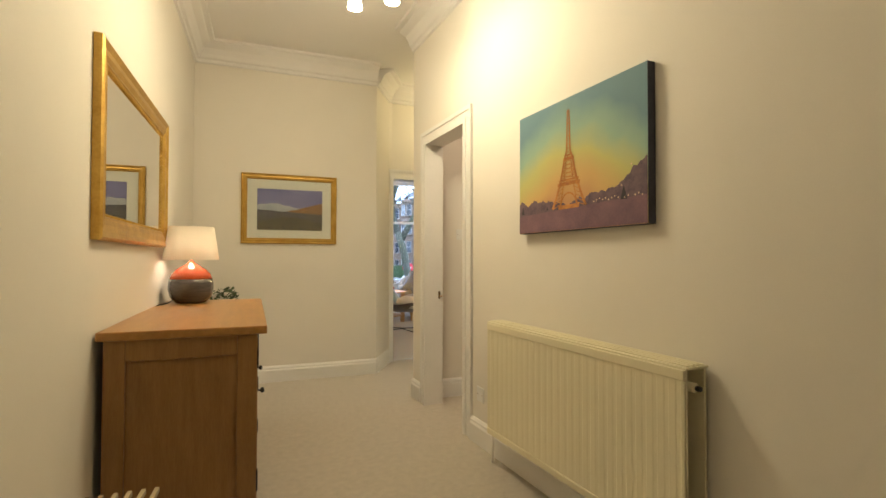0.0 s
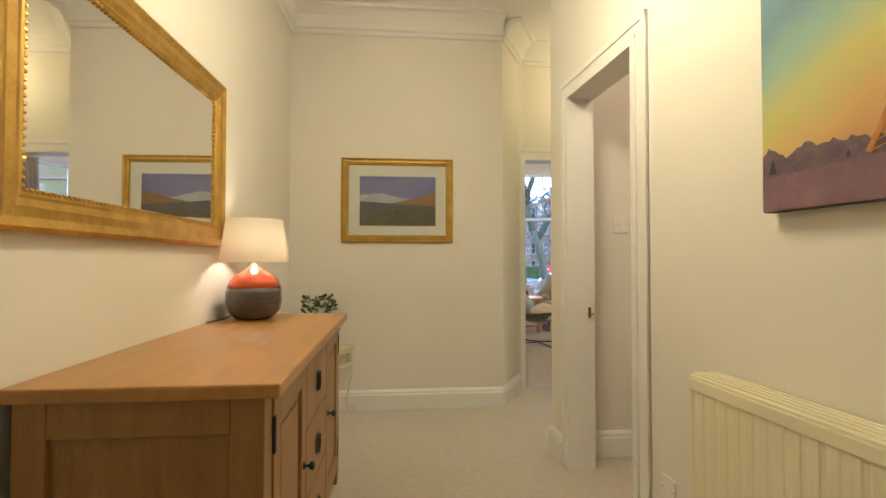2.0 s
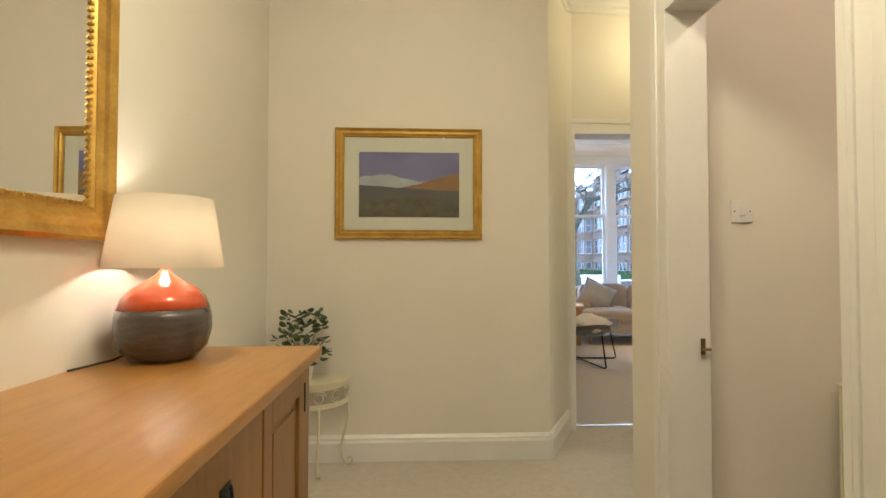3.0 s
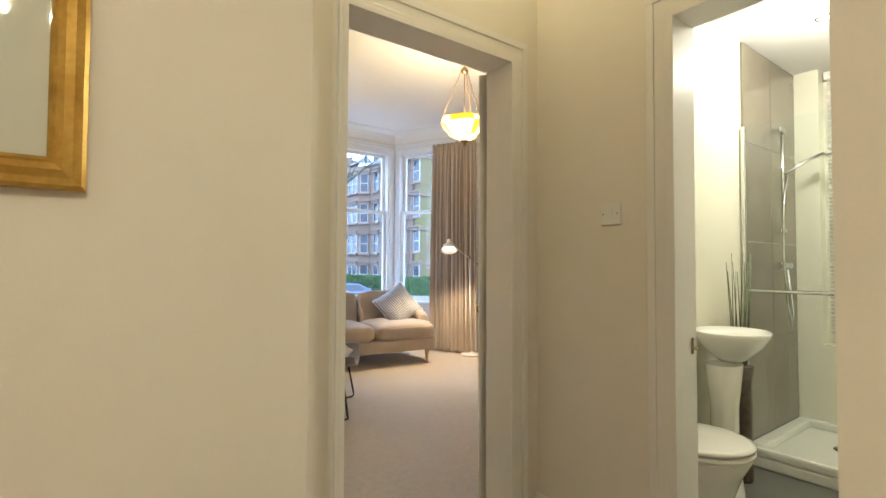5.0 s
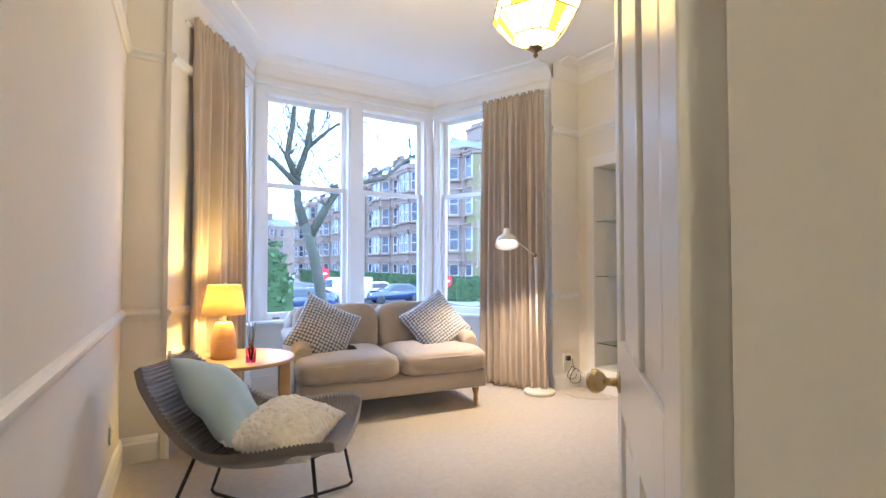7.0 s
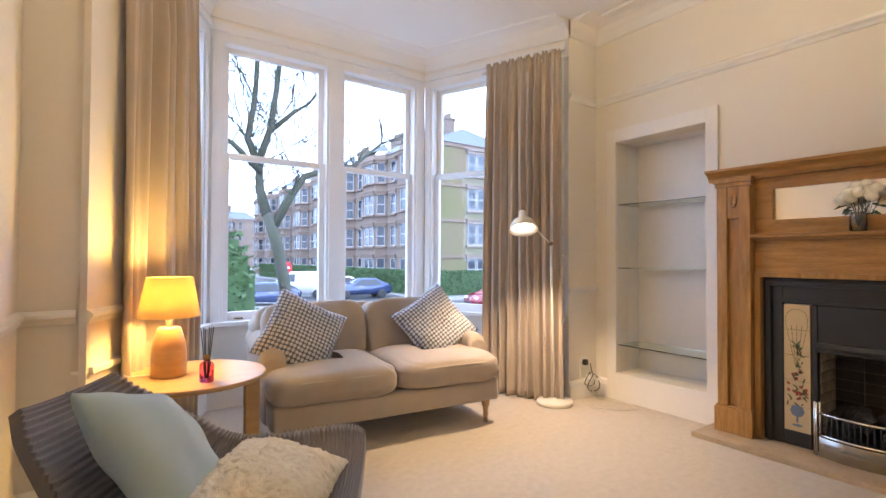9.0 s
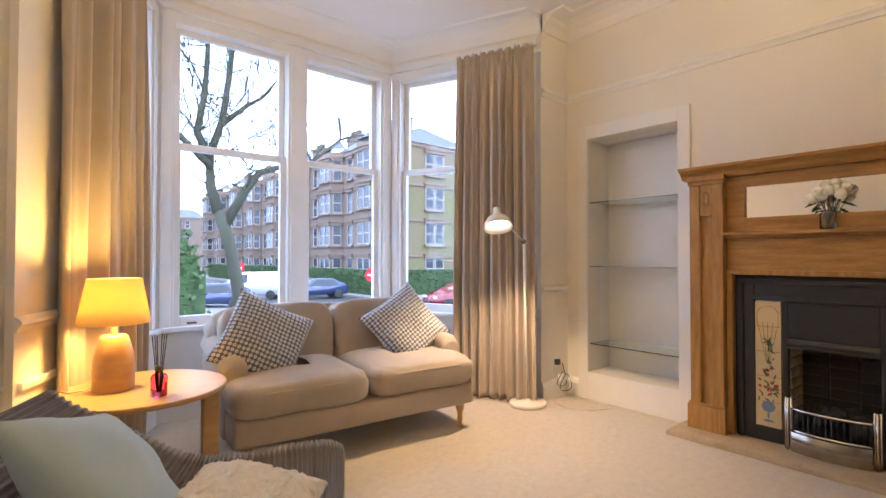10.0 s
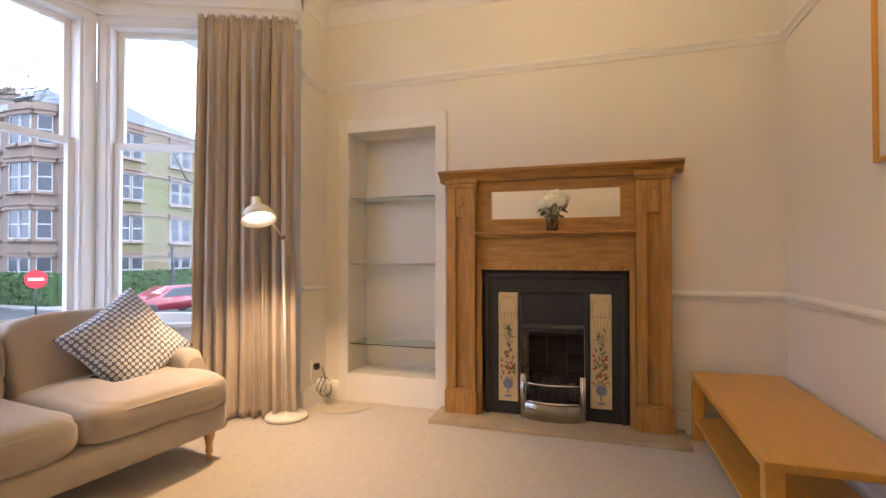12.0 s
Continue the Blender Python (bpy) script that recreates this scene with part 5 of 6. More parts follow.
boxes("canvas_edge", material("canvas_dark_edge", (0.085, 0.10, 0.14), 0.8, second=(0.05, 0.05, 0.08), scale=9), [((CW - 0.0005, -0.0355, 0.001), (CW + 0.0012, 0, CH - 0.001)), ((0.001, -0.0355, -0.0012), (CW, 0, 0.0005))], cv)
PAINTG = material("print_golden_iron", (0.62, 0.27, 0.06), 0.7, second=(0.40, 0.15, 0.05), scale=30)
MAUVE = material("print_mauve_ground", (0.24, 0.13, 0.16), 0.75, second=(0.15, 0.085, 0.12), scale=10)
TREEP = material("print_dark_trees", (0.20, 0.13, 0.15), 0.75, second=(0.09, 0.06, 0.09), scale=24)
ridge(cv, "printed_treeline", TREEP, 0.002, CW - 0.002, 0.07, [0.075 + 0.03 * noise.noise((x * 16, 1, 0)) + 0.012 * noise.noise((x * 60, 2, 0)) - 0.03 * math.exp(-((x - 0.45) / 0.1) ** 2) for x in np.linspace(0, 1, 80)], -0.0368)
ridge(cv, "printed_hill", TREEP, CW * 0.62, CW - 0.002, 0.08, [0.17 * max(x, 0) ** 1.2 + 0.02 * noise.noise((x * 12, 5, 0)) for x in np.linspace(0, 1, 40)], -0.0372)
ridge(cv, "printed_ground", MAUVE, 0.002, CW - 0.002, 0.002, [0.085 + 0.02 * x for x in np.linspace(0, 1, 10)], -0.0376)
bm = bmesh.new()
TXC, TZ0, TZ1, TY0 = 0.39, 0.10, 0.535, -0.038


def half_w(t):
    return float(np.interp(t, (0, 0.12, 0.25, 0.38, 0.52, 0.56, 1), (0.112, 0.084, 0.060, 0.041, 0.027, 0.012, 0.006)))


def strip(p, q, w):
    p, q = Vector(p), Vector(q)
    d = (q - p).normalized()
    s = Vector((-d.z, 0, d.x)) * w
    bm.faces.new([bm.verts.new(v) for v in (p - s, q - s, q + s, p + s)])


def tp(t, s):
    return (TXC + s * half_w(t), TY0, TZ0 + (TZ1 - TZ0) * t)


for i in range(24):
    a, b = i / 24, (i + 1) / 24
    for s in (-1, 1):
        strip(tp(a, s), tp(b, s), 0.005 * (1 - a) + 0.002)
        if a < 0.5:
            strip(tp(a, s * 0.55), tp(b, s * 0.55), 0.003)
            strip(tp(a, s), tp(b, s * 0.55), 0.0014)
    if a >= 0.22:
        strip(tp(a, -1), tp(b, 1), 0.0012)
        strip(tp(a, 1), tp(b, -1), 0.0012)
for t, w in ((0.245, 0.008), (0.285, 0.003), (0.50, 0.007), (0.535, 0.004)):
    strip((TXC - half_w(t) * 1.25, TY0, TZ0 + (TZ1 - TZ0) * t), (TXC + half_w(t) * 1.25, TY0, TZ0 + (TZ1 - TZ0) * t), w)
for i in range(12):
    a, b = math.pi * i / 12, math.pi * (i + 1) / 12
    strip((TXC + 0.055 * math.cos(a), TY0, TZ0 + 0.065 * math.sin(a)), (TXC + 0.055 * math.cos(b), TY0, TZ0 + 0.065 * math.sin(b)), 0.004)
strip((TXC - 0.07, TY0, TZ0 + 0.004), (TXC + 0.07, TY0, TZ0 + 0.004), 0.009)
part("printed_tower", bm, PAINTG, cv)
bm = bmesh.new()
for x, z, h in ((0.715, 0.10, 0.055), (0.50, 0.10, 0.022), (0.035, 0.095, 0.04), (0.235, 0.10, 0.018)):
    bm.faces.new([bm.verts.new(q) for q in ((x - h * 0.32, TY0, z), (x + h * 0.32, TY0, z), (x, TY0, z + h))])
part("printed_firs", bm, material("print_fir", (0.05, 0.04, 0.055), 0.75), cv)
bm = bmesh.new()
for k in range(16):
    x, z = 0.55 + 0.017 * k, 0.108 + 0.012 * ((k * 7) % 5) / 5 + (0.11 if k == 12 else 0.04 if k == 9 else 0)
    bm.faces.new([bm.verts.new((x + 0.003 * math.cos(q), TY0, z + 0.004 * math.sin(q))) for q in np.linspace(0, math.tau, 7)[:-1]])
part("printed_lights", bm, material("print_lights", (0.85, 0.6, 0.42), 0.75), cv)


# ---- hall radiator ----
def radiator(name, m, w, h, label):
    ob = thing(name, label, "radiator", m, "radiators")
    bm = bmesh.new()
    n = int(w / 0.045)
    pts = []
    for i in range(n):
        x0, s = w * i / n, w / n
        pts += [(x0, 0), (x0 + s * 0.25, 0), (x0 + s * 0.36, 0.0016), (x0 + s * 0.64, 0.0016), (x0 + s * 0.75, 0)]
    pts.append((w, 0))
    lo, hi = ([bm.verts.new((x, -0.062 + d - 0.009, z)) for x, d in pts] for z in (0.03, h - 0.035))
    for i in range(len(pts) - 1):
        bm.faces.new((lo[i], lo[i + 1], hi[i + 1], hi[i]))
    box(bm, (0, -0.064, 0.0), (w, -0.056, h), 0.002)
    part("front_panel", bm, RADW, ob)
    boxes("front_rail", RADW, [((0, -0.074, h - 0.035), (w, -0.062, h)), ((0, -0.074, 0), (w, -0.062, 0.03))], ob, 0.004)
    boxes("back_panel", RADW, [((0, 0.02, 0), (w, 0.03, h))], ob, 0.003)
    boxes("top_grille", RADW, [((-0.005, -0.07, h), (w + 0.005, 0.034, h + 0.008))] + [((0.0, -0.055 + 0.022 * k, h + 0.008), (w, -0.045 + 0.022 * k, h + 0.014)) for k in range(4)], ob, 0.002)
    for z in (0.05, h - 0.06):
        bm = bmesh.new()
        tube(bm, [(0.002, -0.02, z), (w - 0.002, -0.02, z)], 0.016, 10)
        part("header_pipe", bm, RADW, ob)
    boxes("bracket", RADW, [((0.2, 0.03, 0.1), (0.24, 0.06, h - 0.1)), ((w - 0.24, 0.03, 0.1), (w - 0.2, 0.06, h - 0.1))], ob)
    bm = bmesh.new()
    lathe(bm, [(0.014, 0), (0.018, 0.005), (0.018, 0.045), (0.012, 0.05)], seg=16)
    v = part("valve", bm, DARK, ob, "black thermostat valve")
    v.matrix_local = pose(-0.012, -0.02, 0.05, 0, -90, 0)
    bm = bmesh.new()
    tube(bm, [(-0.03, -0.02, 0.05), (-0.03, -0.02, -m.translation.z)], 0.0075)
    part("pipe", bm, GLOSS, ob)
    bm = bmesh.new()
    lathe(bm, [(0.009, 0), (0.009, 0.014), (0.004, 0.016)], seg=10)
    v = part("bleed_valve", bm, DARK, ob)
    v.matrix_local = pose(w + 0.004, -0.02, h - 0.06, 0, 90, 0)
    return ob


radiator("radiator", pose(hall_x(2.437) - 0.045, 2.437, 0.18, 0, 0, -87.14), 1.235, 0.59, "long cream ribbed panel radiator on the hall wall")
radiator("radiator", pose(2.0, 3.75 - 0.066, 0.17), 0.5, 0.5, "small white panel radiator in the side room")

# ---- hall chandelier ----
ch = thing("chandelier", "five-armed brass ceiling light with frosted glass shades", "ceiling lamp", pose(0.56, 2.5, 0.05))
bm = bmesh.new()
lathe(bm, [(0.06, H - 0.05), (0.055, H - 0.06), (0.02, H - 0.08), (0.009, H - 0.10), (0.009, 2.62), (0.022, 2.60), (0.03, 2.56), (0.018, 2.52), (0.024, 2.49), (0.008, 2.46), (0.003, 2.44)], seg=20)
part("stem", bm, BRASS, ch)
FROST = material("frosted_lit_glass", (1.0, 0.88, 0.66), 0.5, emit=11.0, spread=0.0)
for k in range(5):
    a = k * math.tau / 5 + 0.3
    c, s = math.cos(a), math.sin(a)
    bm = bmesh.new()
    tube(bm, [(r * c, r * s, z) for r, z in ((0.015, 2.56), (0.06, 2.53), (0.12, 2.49), (0.17, 2.50), (0.19, 2.53), (0.185, 2.55))], 0.006)
    part("arm", bm, BRASS, ch)
    bm = bmesh.new()
    lathe(bm, [(0.012, 0.10), (0.022, 0.095), (0.026, 0.07), (0.036, 0.03), (0.042, 0.0), (0.039, 0.0), (0.033, 0.03), (0.02, 0.07)], (0.185 * c, 0.185 * s, 2.44), 16)
    part("glass_shade", bm, FROST, ch, "small frosted glass shade")

# ---- plant stand and plant ----
CREAM = material("cream_painted_iron", (0.72, 0.66, 0.48), 0.5, scale=12, spread=0.1)
ps = thing("plant_stand", "half-round cream wrought-iron plant stand with scrollwork", "plant stand", pose(-0.18, 4.735, 0))
R = 0.235


def arc(r, z, a0=180, a1=360, n=25):
    return [(r * math.cos(radians(a)), r * math.sin(radians(a)), z) for a in np.linspace(a0, a1, n)]


bm = bmesh.new()
prism(bm, [(p[0], p[1]) for p in arc(R, 0)], 0.472, 0.488)
part("top", bm, CREAM, ps)
for z in (0.462, 0.365):
    bm = bmesh.new()
    for (x0, y0, _), (x1, y1, _) in zip(arc(R - 0.012, 0), arc(R - 0.012, 0)[1:]):
        prism(bm, [(x0, y0), (x1, y1), (x1 * 0.96, y1 * 0.96), (x0 * 0.96, y0 * 0.96)], z - 0.014, z + 0.01)
    part("band", bm, CREAM, ps)
for k in range(7):
    a0 = 195 + 25 * k
    bm = bmesh.new()
    pts = []
    for t in np.linspace(0, 1, 22):
        rr, th = 0.037 * (1 - 0.55 * t), t * 9.0 + (k % 2) * math.pi
        a = radians(a0 + math.degrees(rr * math.cos(th) / R))
        pts.append(((R - 0.014) * math.cos(a), (R - 0.014) * math.sin(a), 0.412 + rr * math.sin(th)))
    tube(bm, pts, 0.0035, 6)
    part("scroll", bm, CREAM, ps)
for a in (190, 245, 295, 350):
    c, s = math.cos(radians(a)), math.sin(radians(a))
    bm = bmesh.new()
    tube(bm, [((R - 0.012 + d) * c, (R - 0.012 + d) * s, z) for d, z in ((0, 0.36), (0.005, 0.28), (-0.02, 0.18), (-0.04, 0.10), (-0.03, 0.04), (-0.005, 0.008), (0.02, 0.012), (0.03, 0.035), (0.015, 0.05), (0.002, 0.04))], 0.006, 8)
    part("leg", bm, CREAM, ps)
pl = thing("potted_plant", "bushy round-leaved green plant in a white pot", "plant", pose(-0.19, 4.60, 0.488))
bm = bmesh.new()
lathe(bm, [(0.045, 0), (0.05, 0.004), (0.062, 0.09), (0.064, 0.10), (0.058, 0.10), (0.05, 0.085), (0.004, 0.085)], seg=28)
part("pot", bm, WHITEPL, pl)
LEAF = material("eucalyptus_leaf", (0.085, 0.125, 0.055), 0.5, second=(0.035, 0.06, 0.025), scale=25, fine=90, spread=0.4, island=0.3)
rng = random.Random(4)
leaf_me = None
for k in range(140):
    a, t = rng.uniform(0, math.tau), rng.random()
    r, z = 0.03 + 0.105 * math.sqrt(rng.random()) * (0.6 + 0.5 * math.sin(math.pi * min(1, t + 0.15))), 0.09 + 0.28 * t
    if leaf_me is None:
        bm = bmesh.new()
        ctr = bm.verts.new((0.02, 0, 0.004))
        ring = [bm.verts.new((0.021 + 0.021 * math.cos(q), 0.017 * math.sin(q), 0.005 * math.cos(q) ** 2 - 0.002)) for q in np.linspace(0, math.tau, 9)[:-1]]
        for i in range(8):
            bm.faces.new((ctr, ring[i], ring[(i + 1) % 8]))
        lf = part("leaf", bm, LEAF, pl)
        leaf_me = lf.data
    else:
        lf = new("leaf", leaf_me)
        lf.parent = pl
    lf.matrix_local = pose(r * math.cos(a), r * math.sin(a) * 0.85, z, rng.uniform(-35, 35), rng.uniform(-55, 25), math.degrees(a) + rng.uniform(-40, 40)) @ Matrix.Diagonal([rng.uniform(0.75, 1.25)] * 3 + [1])
for k in range(12):
    a = k * 0.52
    bm = bmesh.new()
    tube(bm, [(0.01 * math.cos(a), 0.01 * math.sin(a), 0.07), (0.04 * math.cos(a), 0.04 * math.sin(a), 0.17), (0.10 * math.cos(a), 0.09 * math.sin(a), 0.22 + 0.05 * math.sin(k * 3))], 0.002, 5)
    part("twig", bm, GREEN, pl)

# ---- slatted rack on the hall floor ----
rk = thing("slatted_rack", "low pale wooden slatted rack beside the sideboard", "rack", pose(0, 0, 0))
RACKW = material("pale_rack_wood", (0.50, 0.40, 0.24), 0.6, scale=8, stretch=(1, 6, 6))
for k in range(8):
    x = -0.44 + 0.034 * k
    bm = bmesh.new()
    box(bm, (-0.006, -0.30, -0.008), (0.006, 0.03, 0.008), 0.002, pose(x, 1.66, 0.44, 14, 0, -10))
    part("slat", bm, RACKW, rk)
for y, z in ((1.62, 0.425), (1.40, 0.37)):
    boxes("rail", RACKW, [((-0.45, y - 0.008, z - 0.012), (-0.17, y + 0.008, z + 0.0))], rk, 0.002)
for x in (-0.44, -0.19):
    for y in (1.40, 1.62):
        boxes("leg", RACKW, [((x, y - 0.01, 0), (x + 0.02, y + 0.01, 0.42 if y > 1.5 else 0.365))], rk, 0.002)

# ---- picture on the living room door wall ----
fp2 = thing("framed_print", "pale print in a thin oak frame on the wall", "picture", pose(4.285, 5.34, 1.455, 0, 0, 180))
frame_parts(fp2, 0.62, 0.85, 0.022, 0.022, BEECH2)
boxes("mount", MOUNT, [((0.018, -0.008, 0.018), (0.602, -0.003, 0.832))], fp2)

# ---- bathroom ----
TILEW = material("cream_wall_tile", (0.78, 0.76, 0.62), 0.15, scale=2, spread=0.03, coat=0.3)
TILEB = material("brown_gloss_tile", (0.20, 0.17, 0.12), 0.12, scale=5, spread=0.2, coat=0.4)
CERAM = material("white_ceramic", (0.82, 0.81, 0.74), 0.1, scale=3, spread=0.02, coat=0.5)
SLATE = material("grey_floor_tile", (0.13, 0.13, 0.11), 0.4, scale=4, spread=0.25)
structure("floor_bathroom", SLATE, [((2.545, 3.1, 0.0005), (4.80, 4.95, 0.008))], "dark grey tiled bathroom floor", "floor")
structure("ceiling_bathroom", CEIL, [((2.54, 3.1, 2.47), (4.9, 5.2, 2.53))], "white bathroom ceiling", "ceiling")
structure("wall_bathroom", TILEW, [((2.54, 4.95, 0), (4.9, 5.2, 2.47)), ((4.75, 3.1, 0), (4.9, 3.9, 2.47)), ((4.75, 4.8, 0), (4.9, 4.95, 2.47)), ((4.75, 3.9, 0), (4.9, 4.8, 0.62)), ((2.54, 3.0, 0), (4.9, 3.1, 2.47)), ((4.86, 3.9, 0.62), (4.9, 4.8, 2.47))], "cream tiled bathroom wall", "wall")
sh = tagged(new("shower_wall_panel"), "glossy brown tiled shower panel", "wall", kind="structure")
for k in range(4):
    boxes("tile", TILEB, [((3.9, 4.938, 0.1 + 0.592 * k), (4.322, 4.952, 0.69 + 0.592 * k)), ((4.325, 4.938, 0.1 + 0.592 * k), (4.748, 4.952, 0.69 + 0.592 * k))], sh, 0.001)
bl = thing("venetian_blind", "white slatted blind in the bathroom window recess", "blind", pose(0, 0, 0))
boxes("head_rail", WHITEPL, [((4.79, 3.92, 2.40), (4.84, 4.78, 2.45))], bl, 0.004)
slat_me = None
for k in range(66):
    if slat_me is None:
        q = boxes("slat", WHITEPL, [((-0.012, 3.93, -0.001), (0.012, 4.77, 0.001))], bl)
        slat_me = q.data
    else:
        q = new("slat", slat_me)
        q.parent = bl
    q.matrix_local = pose(4.815, 0, 0.70 + 0.0256 * k, 0, 38, 0)
bk = thing("wicker_basket", "small pale wicker basket on the window ledge", "basket", pose(4.80, 4.35, 0.621))
bm = bmesh.new()
for k in range(9):
    for s in (-1, 1):
        tube(bm, [(s * 0.0 - 0.02 - 0.03 * (s > 0), -0.16 + 0.04 * i, 0.01 + 0.018 * k + 0.004 * ((i + k) % 2)) for i in range(9)], 0.008, 6)
part("weave", bm, RACKW, bk)
tr = thing("shower_tray", "white shower tray with a chrome drain", "shower tray", pose(0, 0, 0))
boxes("tray", CERAM, [((3.86, 3.75, 0.008), (4.748, 4.936, 0.07)), ((3.86, 3.75, 0.07), (3.93, 4.936, 0.12)), ((4.69, 3.75, 0.07), (4.748, 4.936, 0.12)), ((3.93, 4.86, 0.07), (4.69, 4.936, 0.12)), ((3.93, 3.75, 0.07), (4.69, 3.82, 0.12))], tr, 0.012)
bm = bmesh.new()
lathe(bm, [(0.055, 0.0705), (0.053, 0.08), (0.02, 0.084)], (4.35, 4.6, 0), 24)
part("drain", bm, CHROME, tr)
sc = thing("shower_screen", "clear glass shower screen with a chrome towel bar", "shower screen", pose(0, 0, 0))
q = boxes("glass_panel", PANE, [((3.872, 3.8, 0.12), (3.88, 4.93, 1.95))], sc)
q.visible_shadow = False
bm = bmesh.new()
tube(bm, [(3.84, 4.92, 1.0), (3.84, 3.8, 1.0)], 0.01)
part("towel_bar", bm, CHROME, sc)
boxes("edge_strip", CHROME, [((3.866, 4.92, 0.12), (3.886, 4.937, 1.95))], sc)
sw = thing("shower_mixer", "chrome shower riser with hose and hand spray", "shower", pose(4.35, 4.936, 0))
bm = bmesh.new()
tube(bm, [(0, -0.05, 1.35), (0, -0.05, 2.02)], 0.009)
part("riser_rail", bm, CHROME, sw)
for z in (1.36, 2.0):
    boxes("bracket", CHROME, [((-0.06, -0.065, z - 0.015), (0.03, 0.0, z + 0.015))], sw, 0.008)
bm = bmesh.new()
tube(bm, [(-0.1, -0.05, 1.14), (0.1, -0.05, 1.14)], 0.022, 12)
part("valve_body", bm, CHROME, sw)
bm = bmesh.new()
tube(bm, [(0, -0.07, 1.72), (0.1, -0.14, 1.80), (0.16, -0.2, 1.84)], 0.011)
lathe(bm, [(0.02, 0), (0.05, -0.012), (0.048, -0.02), (0.01, -0.022)], (0.19, -0.23, 1.86), 20)
part("hand_spray", bm, CHROME, sw)
bm = bmesh.new()
tube(bm, [(0.0, -0.07, 1.70), (-0.06, -0.07, 1.5), (-0.1, -0.08, 1.2), (-0.09, -0.09, 0.95), (0.0, -0.09, 0.78), (0.05, -0.08, 0.85), (0.03, -0.06, 1.12)], 0.007)
part("hose", bm, CHROME, sw)
bs = thing("pedestal_basin", "white ceramic pedestal wash basin", "basin", pose(3.33, 4.95, 0))
bm = bmesh.new()
v = lathe(bm, [(0.09, 0.68), (0.14, 0.70), (0.22, 0.75), (0.27, 0.795), (0.285, 0.82), (0.275, 0.825), (0.24, 0.79), (0.14, 0.72), (0.02, 0.71)], seg=40)
for k in v:
    k.co.x, k.co.y = k.co.x * 0.66, k.co.y * 0.58 - 0.165
part("bowl", bm, CERAM, bs)
bm = bmesh.new()
v = lathe(bm, [(0.11, 0.008), (0.10, 0.05), (0.075, 0.2), (0.075, 0.45), (0.1, 0.66)], seg=24)
for k in v:
    k.co.y = k.co.y * 0.8 - 0.13
part("pedestal", bm, CERAM, bs)
to = thing("toilet", "white ceramic toilet with a closed lid", "toilet", pose(2.83, 4.95, 0))
bm = bmesh.new()
v = lathe(bm, [(0.13, 0.008), (0.12, 0.1), (0.11, 0.2), (0.15, 0.32), (0.185, 0.39), (0.18, 0.40)], seg=32)
for k in v:
    k.co.y = k.co.y * 1.05 - 0.24
part("pan", bm, CERAM, to)
for z, nm in ((0.40, "seat"), (0.424, "lid")):
    bm = bmesh.new()
    v = lathe(bm, [(0.18, z), (0.192, z + 0.006), (0.192, z + 0.016), (0.17, z + 0.022), (0.05, z + 0.024)], seg=32)
    for k in v:
        k.co.y = k.co.y * 1.05 - 0.24
    part(nm, bm, CERAM, to)
boxes("cistern", CERAM, [((-0.2, -0.10, 0.46), (0.2, 0.0, 0.80)), ((-0.21, -0.11, 0.80), (0.21, 0.0, 0.83))], to, 0.02)
gp = thing("grass_ornament", "green reed ornament in a dark woven vase", "ornament", pose(3.62, 4.86, 0.0085))
bm = bmesh.new()
lathe(bm, [(0.05, 0), (0.055, 0.02), (0.05, 0.5), (0.06, 0.6)], seg=16)
part("vase", bm, material("woven_vase", (0.12, 0.09, 0.06), 0.7, scale=40, spread=0.5), gp)
for k in range(14):
    a = k * 2.4
    bm = bmesh.new()
    tube(bm, [(0.02 * math.cos(a), 0.02 * math.sin(a), 0.4), (0.05 * math.cos(a), 0.04 * math.sin(a), 0.8), (0.10 * math.cos(a), 0.05 * math.sin(a), 1.1 + 0.05 * (k % 3))], 0.004, 5, 0.4)
    part("reed", bm, GREEN, gp)
dl = thing("downlight", "round chrome recessed bathroom downlight", "ceiling lamp", pose(3.95, 4.55, 2.4695))
bm = bmesh.new()
lathe(bm, [(0.045, 0), (0.045, -0.004), (0.034, -0.006), (0.034, -0.001), (0.004, -0.001)], seg=28)
part("rim", bm, CHROME, dl)
bm = bmesh.new()
lathe(bm, [(0.032, -0.003), (0.030, -0.0045), (0.004, -0.005)], seg=20)
part("bulb", bm, BULB, dl)


# ---- outside ----
G = -1.7
ASPH = material("wet_asphalt", (0.055, 0.057, 0.062), 0.5, scale=0.6, fine=40, spread=0.3)
PAVE = material("grey_paving", (0.22, 0.21, 0.20), 0.8, scale=1.5, fine=30, spread=0.2)
SAND = material("red_sandstone", (0.23, 0.165, 0.125), 0.9, second=(0.16, 0.125, 0.10), scale=0.5, fine=4, spread=0.2)
MOSS = material("mossy_sandstone", (0.21, 0.14, 0.10), 0.9, second=(0.14, 0.16, 0.05), scale=0.22, fine=3)
TRIMS = material("dressed_sandstone", (0.24, 0.175, 0.135), 0.9, scale=1, fine=6, spread=0.15)
ROOFS = material("blue_slate", (0.10, 0.115, 0.14), 0.6, scale=2, fine=20, spread=0.3)
FLATW = material("weathered_white_paint", (0.45, 0.45, 0.45), 0.5, scale=3, spread=0.15)
DARKG = material("dark_window_glass", (0.05, 0.06, 0.075), 0.08, scale=1.0, spread=0.5)
HEDGE = material("hedge_leaf", (0.06, 0.125, 0.035), 0.7, second=(0.03, 0.06, 0.018), scale=3, fine=30, spread=0.4)
BARK = material("bark", (0.085, 0.08, 0.068), 0.95, second=(0.055, 0.065, 0.035), scale=3, fine=30, bump=0.5)
